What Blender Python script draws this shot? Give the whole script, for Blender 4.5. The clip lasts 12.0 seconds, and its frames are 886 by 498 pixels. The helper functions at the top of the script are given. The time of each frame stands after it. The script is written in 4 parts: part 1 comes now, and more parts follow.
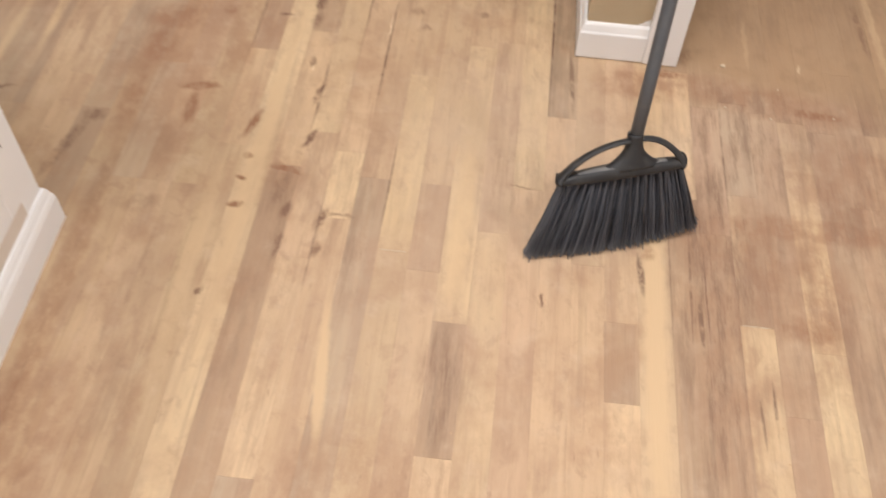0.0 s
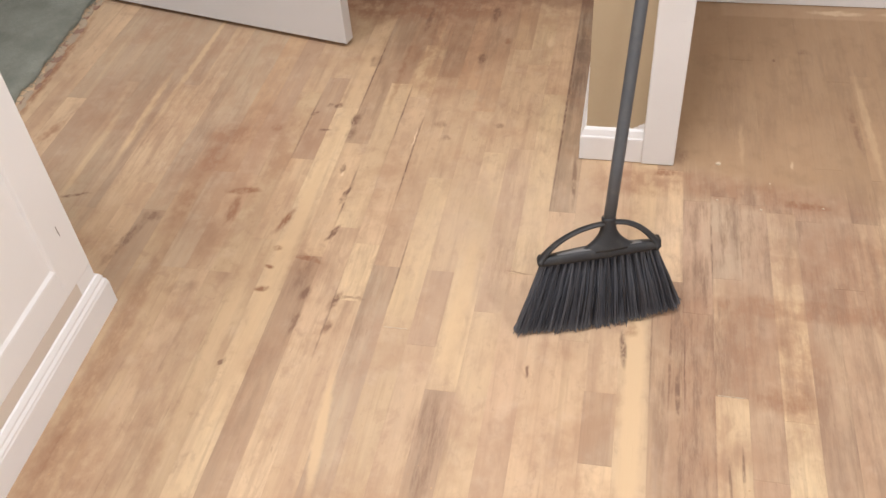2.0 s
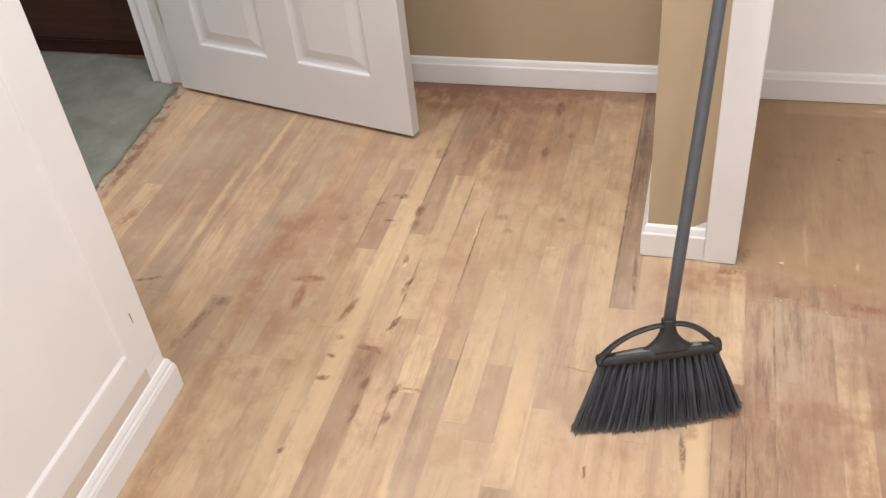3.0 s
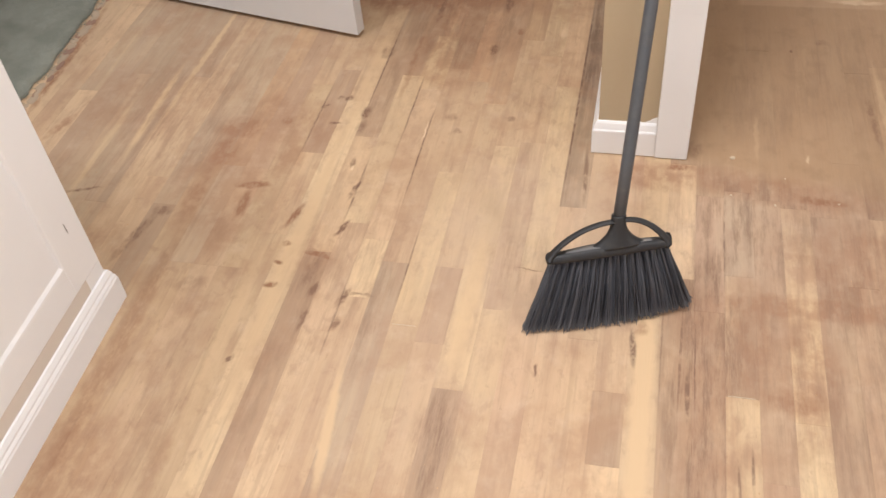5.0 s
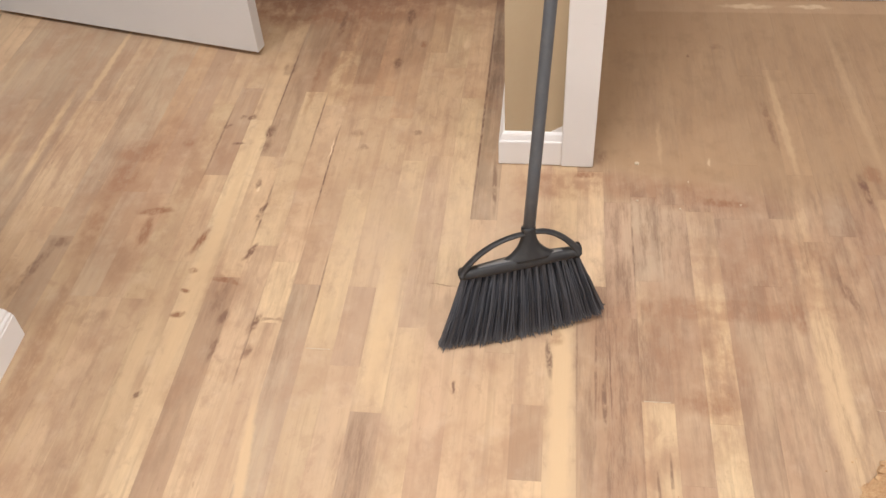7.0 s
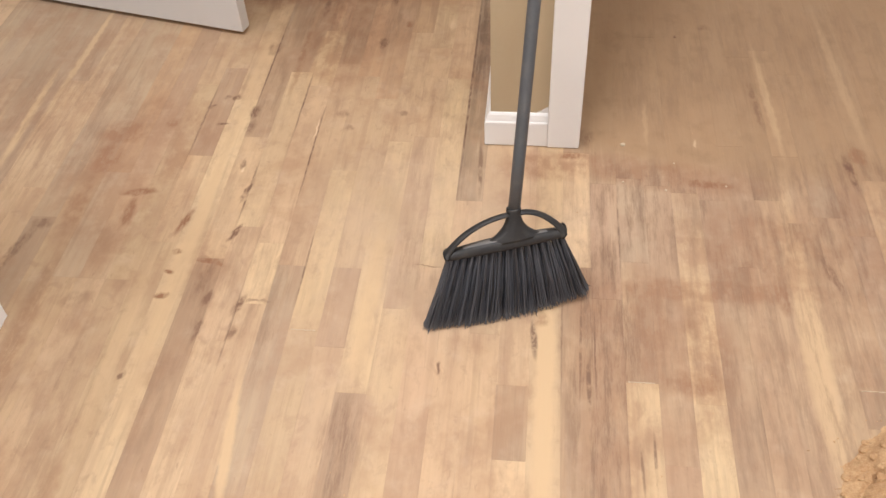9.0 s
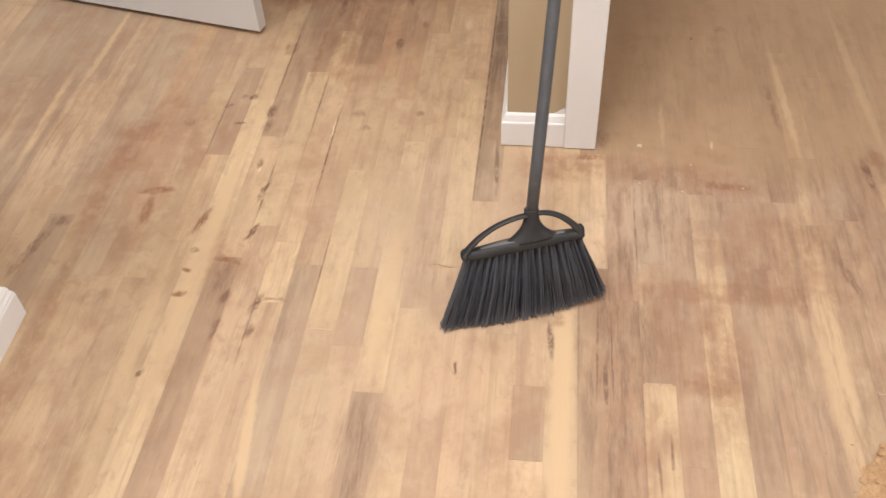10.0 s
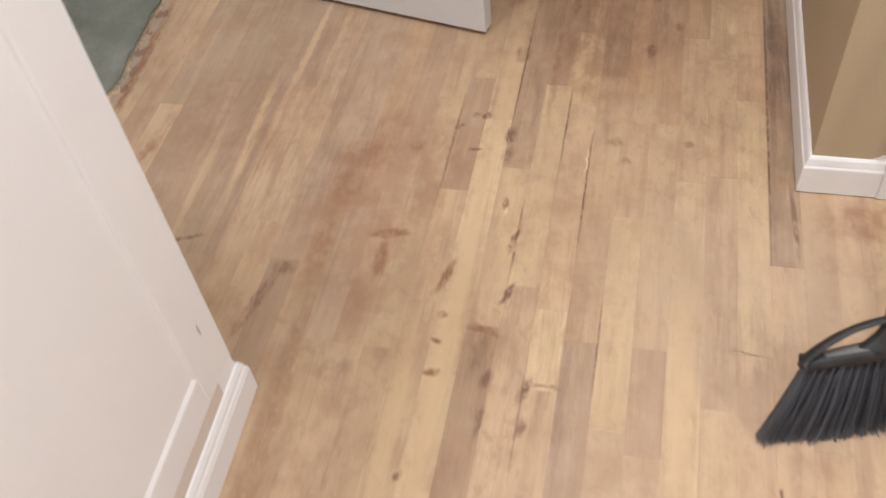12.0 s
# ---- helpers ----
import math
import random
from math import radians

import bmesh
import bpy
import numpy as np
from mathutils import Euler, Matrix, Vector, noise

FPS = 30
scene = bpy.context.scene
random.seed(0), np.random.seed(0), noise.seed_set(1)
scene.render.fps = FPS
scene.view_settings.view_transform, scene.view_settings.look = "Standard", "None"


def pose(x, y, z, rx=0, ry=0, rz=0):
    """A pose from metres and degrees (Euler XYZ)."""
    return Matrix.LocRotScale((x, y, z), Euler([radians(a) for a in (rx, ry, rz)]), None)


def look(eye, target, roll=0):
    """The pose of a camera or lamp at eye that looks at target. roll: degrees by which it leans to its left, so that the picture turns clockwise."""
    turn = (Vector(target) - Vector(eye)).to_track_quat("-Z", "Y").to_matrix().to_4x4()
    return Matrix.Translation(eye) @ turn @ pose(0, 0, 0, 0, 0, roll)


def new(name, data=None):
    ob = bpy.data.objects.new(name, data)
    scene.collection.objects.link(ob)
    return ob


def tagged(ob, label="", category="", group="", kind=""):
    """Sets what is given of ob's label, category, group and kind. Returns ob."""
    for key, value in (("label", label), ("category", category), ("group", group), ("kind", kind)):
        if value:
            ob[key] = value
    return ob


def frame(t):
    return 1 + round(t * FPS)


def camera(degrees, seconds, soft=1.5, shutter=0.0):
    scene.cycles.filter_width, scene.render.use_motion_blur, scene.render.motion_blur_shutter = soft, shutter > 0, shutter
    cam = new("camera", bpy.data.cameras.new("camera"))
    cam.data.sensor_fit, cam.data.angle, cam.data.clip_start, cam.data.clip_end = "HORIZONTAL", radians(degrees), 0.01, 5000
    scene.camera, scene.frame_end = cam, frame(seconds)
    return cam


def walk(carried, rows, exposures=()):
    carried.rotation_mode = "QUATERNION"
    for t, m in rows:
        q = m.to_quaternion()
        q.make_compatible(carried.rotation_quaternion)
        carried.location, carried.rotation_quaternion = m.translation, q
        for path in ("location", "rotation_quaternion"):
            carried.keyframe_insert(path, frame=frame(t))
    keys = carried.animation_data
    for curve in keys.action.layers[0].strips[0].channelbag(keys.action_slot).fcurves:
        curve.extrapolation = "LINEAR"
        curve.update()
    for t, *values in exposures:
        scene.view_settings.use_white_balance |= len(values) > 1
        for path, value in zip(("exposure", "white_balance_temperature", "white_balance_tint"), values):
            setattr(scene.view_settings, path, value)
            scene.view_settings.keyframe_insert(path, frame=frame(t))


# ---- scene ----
cam = camera(51.6, 12.0, shutter=0.3)
PATH = [
    (0, (0.009, -0.827, 1.288), (-0.072, 0.382, -0.303), 3.1),
    (0.5, (0.14, -0.963, 1.339), (-0.202, 0.374, -0.109), -4.9),
    (1, (0.236, -1.003, 1.341), (-0.117, 0.365, -0.074), -4.7),
    (1.5, (0.259, -0.99, 1.341), (-0.069, 0.409, -0.05), -5.2),
    (2, (0.25, -0.984, 1.343), (-0.105, 0.411, -0.046), -5.0),
    (2.5, (0.248, -0.977, 1.381), (-0.201, 0.505, 0.115), -5.7),
    (2.7, (0.254, -0.977, 1.393), (-0.246, 0.499, 0.14), -6.5),
    (4.3, (0.253, -0.967, 1.365), (-0.217, 0.426, 0.009), -6.8),
    (4.5, (0.251, -0.963, 1.36), (-0.197, 0.414, -0.02), -6.4),
    (5, (0.266, -0.952, 1.352), (-0.127, 0.408, -0.06), -6.2),
    (5.5, (0.274, -0.938, 1.355), (-0.037, 0.442, -0.059), -5.7),
    (6, (0.29, -0.919, 1.351), (0.124, 0.497, -0.052), -3.5),
    (6.5, (0.291, -0.915, 1.35), (0.143, 0.509, -0.047), -3.1),
    (7, (0.273, -0.921, 1.353), (0.056, 0.477, -0.061), -3.9),
    (7.5, (0.278, -0.918, 1.351), (0.064, 0.467, -0.076), -3.6),
    (9.5, (0.279, -0.922, 1.347), (0.091, 0.451, -0.095), -3.2),
    (10, (0.263, -0.924, 1.35), (0.054, 0.448, -0.09), -3.4),
    (10.5, (0.202, -0.902, 1.337), (-0.09, 0.399, -0.153), -4.0),
    (11, (0.023, -0.866, 1.306), (-0.271, 0.333, -0.267), -2.1),
    (11.5, (-0.103, -0.828, 1.337), (-0.421, 0.43, -0.185), -0.7),
    (12, (-0.147, -0.59, 1.32), (-0.529, 0.641, -0.209), -7.6),
]
walk(cam, [(t, look(eye, target, roll)) for t, eye, target, roll in PATH],
     exposures=[(0, -0.10, 6500, 10), (0.5, -0.20, 6500, 10), (1.0, -0.10, 6450, 10), (1.5, 0.0, 6400, 10), (2.5, 0.0, 6250, 10), (4.5, 0.0, 6300, 10), (5.5, 0.0, 6450, 10),
                (6.0, 0.0, 6500, 10), (9.5, 0.0, 6500, 10), (10.5, -0.03, 6480, 10), (11.0, -0.15, 6420, 10), (11.5, -0.11, 6350, 10), (12.0, -0.16, 6280, 10)])

# ---------- world and light ----------
world = bpy.data.worlds.new("world")
scene.world = world
world.use_nodes = True
world.node_tree.nodes["Background"].inputs[0].default_value = (0.9, 0.95, 1.0, 1)
world.node_tree.nodes["Background"].inputs[1].default_value = 0.15

UNSEEN_LAMPS = (          # unseen flush fittings, some added only to brighten: place and watts
    ((0.12, 0.10, 2.36), 26.5),
    ((1.75, -0.35, 2.36), 19.5),
    ((-1.15, -0.25, 2.36), 16.0),
    ((0.60, -2.70, 2.36), 24.0),
    ((-2.60, 0.40, 2.36), 15.0),
)
for centre, watts in UNSEEN_LAMPS:
    lamp = bpy.data.lights.new("unseen_lamp_light", "AREA")
    lamp.shape, lamp.size, lamp.energy, lamp.color = "DISK", 0.34, watts, (1.0, 0.985, 0.985)
    new("unseen_lamp_light", lamp).matrix_world = pose(centre[0], centre[1], centre[2] - 0.02)


# ---------- materials ----------
def material(name, rough=0.6, metal=0.0):
    m = bpy.data.materials.new(name)
    m.use_nodes = True
    nt = m.node_tree
    b = nt.nodes["Principled BSDF"]
    b.inputs["Roughness"].default_value, b.inputs["Metallic"].default_value = rough, metal
    return m, nt, b


def node(nt, kind, **inputs):
    n = nt.nodes.new(kind)
    for key, value in inputs.items():
        s = n.inputs[int(key[1:])] if key[0] == "i" and key[1:].isdigit() else n.inputs[key]
        if isinstance(value, bpy.types.NodeSocket):
            nt.links.new(value, s)
        else:
            s.default_value = value
    return n


def calc(nt, op, a, b=0.0, c=0.0, clamp=False):
    n = nt.nodes.new("ShaderNodeMath")
    n.operation, n.use_clamp = op, clamp
    for i, v in enumerate((a, b, c)):
        if isinstance(v, bpy.types.NodeSocket):
            nt.links.new(v, n.inputs[i])
        else:
            n.inputs[i].default_value = v
    return n.outputs[0]


def mixed(nt, fac, a, b, mode="MIX"):
    n = nt.nodes.new("ShaderNodeMix")
    n.data_type, n.blend_type = "RGBA", mode
    for i, v in ((0, fac), (6, a), (7, b)):
        if isinstance(v, bpy.types.NodeSocket):
            nt.links.new(v, n.inputs[i])
        else:
            n.inputs[i].default_value = v if i == 0 else (*v[:3], 1)
    return n.outputs[2]


def ramped(nt, fac, lo, hi, a=0.0, b=1.0):
    n = nt.nodes.new("ShaderNodeMapRange")
    n.interpolation_type = "SMOOTHSTEP"
    nt.links.new(fac, n.inputs[0])
    for i, v in enumerate((lo, hi, a, b)):
        n.inputs[i + 1].default_value = v
    return n.outputs[0]


def noise_at(nt, vec, scale, detail=3.0, rough=0.55, distort=0.0):
    return node(nt, "ShaderNodeTexNoise", Vector=vec, Scale=scale, Detail=detail, Roughness=rough, Distortion=distort).outputs[0]


def place(nt, scale=(1, 1, 1), turn=0.0, shift=(0, 0, 0)):
    pos = nt.nodes.new("ShaderNodeNewGeometry").outputs["Position"]
    n = node(nt, "ShaderNodeMapping", Vector=pos)
    n.inputs["Scale"].default_value, n.inputs["Location"].default_value = scale, shift
    n.inputs["Rotation"].default_value = (0, 0, turn)
    return n.outputs[0]


def bumped(nt, bsdf, height, strength=0.2, distance=0.001):
    n = node(nt, "ShaderNodeBump", Height=height, Strength=strength, Distance=distance)
    nt.links.new(n.outputs[0], bsdf.inputs["Normal"])


def painted(name, colour, rough=0.45, wear=0.06, grain=90.0, bump=0.12):
    """Brushed or rolled house paint: slight unevenness, faint scuffs, roller texture."""
    m, nt, b = material(name, rough)
    big = noise_at(nt, place(nt), 3.5, 4)
    fine = noise_at(nt, place(nt), grain, 3)
    scuff = ramped(nt, noise_at(nt, place(nt, (14, 14, 60)), 1.0, 5, 0.7), 0.62, 0.75)
    dim = [c * (1 - wear * 2.2) for c in colour]
    c = mixed(nt, ramped(nt, big, 0.3, 0.7, 0.0, 0.5), colour, dim)
    c = mixed(nt, calc(nt, "MULTIPLY", scuff, wear * 4), c, [v * 0.72 for v in colour])
    nt.links.new(c, b.inputs["Base Color"])
    nt.links.new(ramped(nt, fine, 0.2, 0.8, rough - 0.06, rough + 0.1), b.inputs["Roughness"])
    bumped(nt, b, calc(nt, "ADD", fine, calc(nt, "MULTIPLY", big, 2.0)), bump, 0.0008)
    return m


# stains in the bare wood: (x, y, half width, half length, turn in degrees, depth)
RED_STAINS = [
    (-0.588, 0.498, 0.044, 0.012, 6, 0.9), (-0.588, 0.432, 0.014, 0.058, 2, 0.75), (-0.457, 0.415, 0.009, 0.042, -12, 0.95), (-0.446, 0.322, 0.013, 0.009, 25, 0.85),
    (-0.448, 0.268, 0.012, 0.009, -20, 0.9), (-0.442, 0.203, 0.016, 0.008, 10, 0.9), (-0.369, 0.301, 0.033, 0.009, -8, 0.9), (-0.585, 0.743, 0.018, 0.020, 0, 0.55),
    (-0.690, -0.02, 0.026, 0.40, 1, 0.42), (-1.17, 0.66, 0.014, 0.06, -20, 0.6), (-1.305, 0.95, 0.014, 0.30, 4, 0.8), (-0.50, -0.24, 0.02, 0.07, 0, 0.25),
    (-0.56, -0.30, 0.02, 0.06, 10, 0.25), (-0.067, 1.189, 0.010, 0.016, 0, 0.7), (-0.328, 1.00, 0.010, 0.16, 0, 0.5),
]
RED_STAINS_BY_ALCOVE = [
    (0.572, 0.062, 0.072, 0.030, 0, 0.45), (0.304, 0.190, 0.016, 0.018, 0, 0.5), (0.76, 0.275, 0.012, 0.05, 5, 0.5), (0.36, 0.672, 0.035, 0.012, 0, 0.8),
    (0.655, 0.588, 0.050, 0.014, 0, 0.75), (0.985, 0.70, 0.02, 0.03, 0, 0.6),
]
RED_CLOUDS = [
    (-0.63, 0.50, 0.15, 0.22, 8, 0.42), (-0.535, 0.60, 0.04, 0.08, 0, 0.6), (-0.60, 0.36, 0.05, 0.10, 0, 0.5), (-0.64, 0.80, 0.05, 0.05, 0, 0.5), (-0.700, 0.610, 0.045, 0.065, 0, 0.95), (-0.690, 0.700, 0.075, 0.055, 10, 0.85), (-0.57, 0.72, 0.15, 0.11, -20, 0.5), (-0.71, 0.46, 0.030, 0.11, 2, 0.75),
    # the wide one at y 1.36 also puts the door's shade into colour
    (-0.24, 1.15, 0.12, 0.28, 0, 0.60), (-0.42, 1.36, 0.45, 0.11, 0, 0.95), (-0.95, 0.80, 0.20, 0.18, 0, 0.35), (-0.15, -0.30, 0.14, 0.12, 0, 0.4), (-0.66, -0.28, 0.10, 0.16, 0, 0.5),
]
RED_CLOUDS_BY_ALCOVE = [
    (0.62, 0.285, 0.30, 0.036, 2, 0.68), (0.60, 0.14, 0.06, 0.16, 0, 0.6), (0.72, 0.40, 0.20, 0.14, 0, 0.55), (0.50, 0.20, 0.05, 0.16, 0, 0.6), (0.52, 0.62, 0.30, 0.05, -9, 0.6),
    (0.42, 0.10, 0.07, 0.30, 0, 0.45), (1.0, 0.42, 0.22, 0.25, 0, 0.4), (0.30, 0.63, 0.10, 0.05, 0, 0.7),
]
DARK_SPOTS = [
    (-0.284, 0.190, 0.009, 0.030, -14, 0.9), (-0.252, 0.203, 0.030, 0.005, 0, 0.6), (-0.278, 0.124, 0.008, 0.018, -12, 0.7), (-0.349, 0.205, 0.010, 0.024, -12, 0.75), (-0.347, 0.121, 0.007, 0.028, -6, 0.7),
    (-0.398, 0.790, 0.012, 0.024, 0, 0.95), (-0.393, 0.732, 0.013, 0.026, 0, 0.6), (-0.126, 1.096, 0.015, 0.027, 0, 0.8), (-0.036, 0.802, 0.012, 0.014, 0, 0.55), (-0.160, 0.742, 0.013, 0.012, 0, 0.55),
    (-0.407, 1.061, 0.020, 0.030, 0, 0.6), (-0.182, 0.80, 0.016, 0.014, 0, 0.5), (-0.478, 0.848, 0.015, 0.006, 38, 0.85), (-0.456, 0.846, 0.011, 0.009, 40, 0.8), (-0.508, 0.806, 0.014, 0.006, 40, 0.7),
    (-0.464, 0.745, 0.016, 0.006, 14, 0.85),
]
DARK_STREAKS = [
    (-0.339, 0.385, 0.007, 0.034, -18, 0.95), (-0.347, 0.515, 0.006, 0.045, -8, 0.9), (-0.378, 0.607, 0.007, 0.020, -4, 0.7), (-0.795, 0.31, 0.012, 0.095, -14, 0.6), (-0.768, 0.390, 0.024, 0.016, 10, 0.6),
    (-1.00, 0.43, 0.055, 0.006, 20, 0.75), (-0.12, 1.33, 0.013, 0.05, 4, 0.85), (-0.307, 1.287, 0.009, 0.07, 0, 0.7), 
    (-0.372, 0.245, 0.014, 0.05, -8, 0.42), (-0.457, 0.010, 0.006, 0.012, -20, 0.75), (0.075, 0.314, 0.026, 0.003, -6, 0.7), (-0.615, 0.185, 0.045, 0.022, 10, 0.28),
]
DARK_BY_ALCOVE = [
    (0.870, 0.32, 0.007, 0.040, 6, 0.6), (0.858, 0.353, 0.010, 0.035, 8, 0.6), (0.960, 0.645, 0.010, 0.065, 4, 0.9), (0.623, 1.154, 0.005, 0.004, 0, 0.95), (0.122, 0.068, 0.004, 0.012, 0, 0.85),
    (0.395, 0.735, 0.018, 0.035, 0, 0.5), (0.790, 0.875, 0.010, 0.10, 4, 0.55),
    (0.70, 1.20, 0.02, 0.015, 0, 0.4),
]
# seams and grain lines that stand open and hold old dirt
OPEN_SEAMS = [
    (-0.229, 0.65, 0.0026, 0.18, 0, 0.95), (-0.3995, 1.00, 0.0024, 0.20, 0, 0.9), (-0.2855, 0.84, 0.0024, 0.12, 0, 0.9), (-0.5140, 0.76, 0.0030, 0.14, 0, 0.7), (-0.343, 0.52, 0.0030, 0.10, 0, 0.8),
    (0.2920, 0.145, 0.0065, 0.050, 5, 0.85), (0.343, 0.15, 0.0022, 0.14, 0, 0.5), (0.378, 0.13, 0.0030, 0.13, -1, 0.6), (0.392, 0.05, 0.0050, 0.06, 1, 0.8), (0.404, 0.12, 0.0018, 0.11, 0, 0.7), (0.500, -0.10, 0.0030, 0.06, 0, 0.7), (0.478, -0.12, 0.0030, 0.05, 2, 0.6),
    (0.117, 0.95, 0.0030, 0.42, 0, 0.9), (0.160, 0.62, 0.0060, 0.10, 3, 0.7), (-0.286, 0.15, 0.0026, 0.12, 0, 0.6), (-0.172, 0.30, 0.0022, 0.10, 0, 0.7), (0.457, 0.43, 0.0024, 0.12, 0, 0.7),
]
GREY_CLOUDS = [
    (0.42, 0.12, 0.085, 0.50, 0, 0.95), (0.72, 0.18, 0.28, 0.45, 0, 0.6), (0.95, 0.45, 0.32, 0.34, 0, 0.7), (0.52, 0.50, 0.18, 0.18, 0, 0.9), (-0.30, 0.24, 0.14, 0.24, 0, 0.55),
    (-0.372, 0.86, 0.030, 0.20, 0, 0.6), (-0.85, 0.75, 0.22, 0.35, -5, 0.5), (0.02, 0.72, 0.14, 0.34, 0, 0.35), (-0.03, -0.12, 0.05, 0.14, 0, 0.9), (-0.55, -0.10, 0.08, 0.22, 0, 0.4),
    (-0.22, 1.22, 0.26, 0.20, 0, 0.6), (0.07, 0.34, 0.10, 0.10, 0, 0.55), (0.90, 1.05, 0.45, 0.30, 0, 0.4), (-0.38, 0.05, 0.04, 0.30, 0, 0.4), (0.55, 0.95, 0.12, 0.25, 0, 0.4), (-0.21, 0.10, 0.05, 0.10, 0, 0.6),
]
PALE_MARKS = [
    (0.80, 1.405, 0.075, 0.012, 0, 0.6), (0.97, 1.404, 0.060, 0.011, 0, 0.6), (-0.234, 0.735, 0.002, 0.04, -1, 0.9), (-0.375, 0.585, 0.005, 0.010, 0, 0.7), (-0.944, 1.255, 0.012, 0.010, 30, 0.5),
    (0.048, 1.19, 0.010, 0.030, 0, 0.5), (0.638, 0.725, 0.004, 0.016, 4, 0.4),
]
# fine dust left where the broom has been
DUST_FILM = [(0.06, 0.42, 0.26, 0.30, 0, 0.62), (0.50, 0.45, 0.22, 0.16, 0, 0.5), (-0.10, 0.02, 0.25, 0.22, 0, 0.25)]
# pale sapwood running along the grain
SAPWOOD = [
    (0.3140, 0.02, 0.0225, 0.42, 0, 0.95), (-0.4286, 0.30, 0.0215, 0.42, 0, 0.75), (-0.0286, 0.22, 0.0205, 0.20, 0, 0.6),
    (-0.950, 0.76, 0.012, 0.20, 2, 0.9), (-0.910, 0.97, 0.010, 0.36, -1, 0.7), (-0.222, -0.12, 0.011, 0.15, 6, 0.9), (0.797, 0.20, 0.027, 0.42, 0, 0.7), (0.818, 0.90, 0.010, 0.24, 2, 0.42),
    (-0.425, 0.95, 0.020, 0.25, 0, 0.5), (-0.285, 1.02, 0.012, 0.14, -2, 0.7), (-0.255, 1.13, 0.007, 0.16, 0, 0.7), (-1.02, 0.62, 0.010, 0.20, 1, 0.5), (-0.49, 0.05, 0.016, 0.30, 1, 0.5), (0.53, 0.80, 0.006, 0.09, 0, 0.25), (1.00, 1.0, 0.012, 0.30, 2, 0.25),
]


def stain_mask(nt, stains, broken, lo=0.34, hi=0.62, least=0.25, wander=1.0):
    if not stains:
        return 0.0
    pos = nt.nodes.new("ShaderNodeNewGeometry").outputs["Position"]
    # the outline of every stain wanders a little
    wob = node(nt, "ShaderNodeTexNoise", Vector=pos, Scale=38.0, Detail=3.0)
    off = node(nt, "ShaderNodeVectorMath", i0=wob.outputs[1], i1=(0.5, 0.5, 0.5))
    off.operation = "SUBTRACT"
    sc = node(nt, "ShaderNodeVectorMath", i0=off.outputs[0], i1=(0.014 * wander, 0.030 * wander, 0))
    sc.operation = "MULTIPLY"
    at = node(nt, "ShaderNodeVectorMath", i0=pos, i1=sc.outputs[0]).outputs[0]
    total = None
    for x, y, rx, ry, turn, depth in stains:
        n = node(nt, "ShaderNodeMapping", Vector=at)
        n.vector_type = "TEXTURE"
        n.inputs["Location"].default_value = (x, y, 0)
        n.inputs["Rotation"].default_value = (0, 0, radians(turn))
        n.inputs["Scale"].default_value = (rx, ry, 1)
        d = node(nt, "ShaderNodeVectorMath", i0=n.outputs[0])
        d.operation = "LENGTH"
        v = ramped(nt, d.outputs["Value"], 0.45, 1.25, depth, 0.0)
        total = v if total is None else calc(nt, "MAXIMUM", total, v)
    return calc(nt, "MULTIPLY", total, ramped(nt, broken, lo, hi, least, 1.0), clamp=True)


def near(stains, x0, x1):
    """Those stains that reach into the strips between x0 and x1."""
    kept = []
    for q in stains:
        reach = 1.3 * (q[2] * abs(math.cos(radians(q[4]))) + q[3] * abs(math.sin(radians(q[4])))) + 0.02
        if q[0] + reach > x0 and q[0] - reach < x1:
            kept.append(q)
    return kept


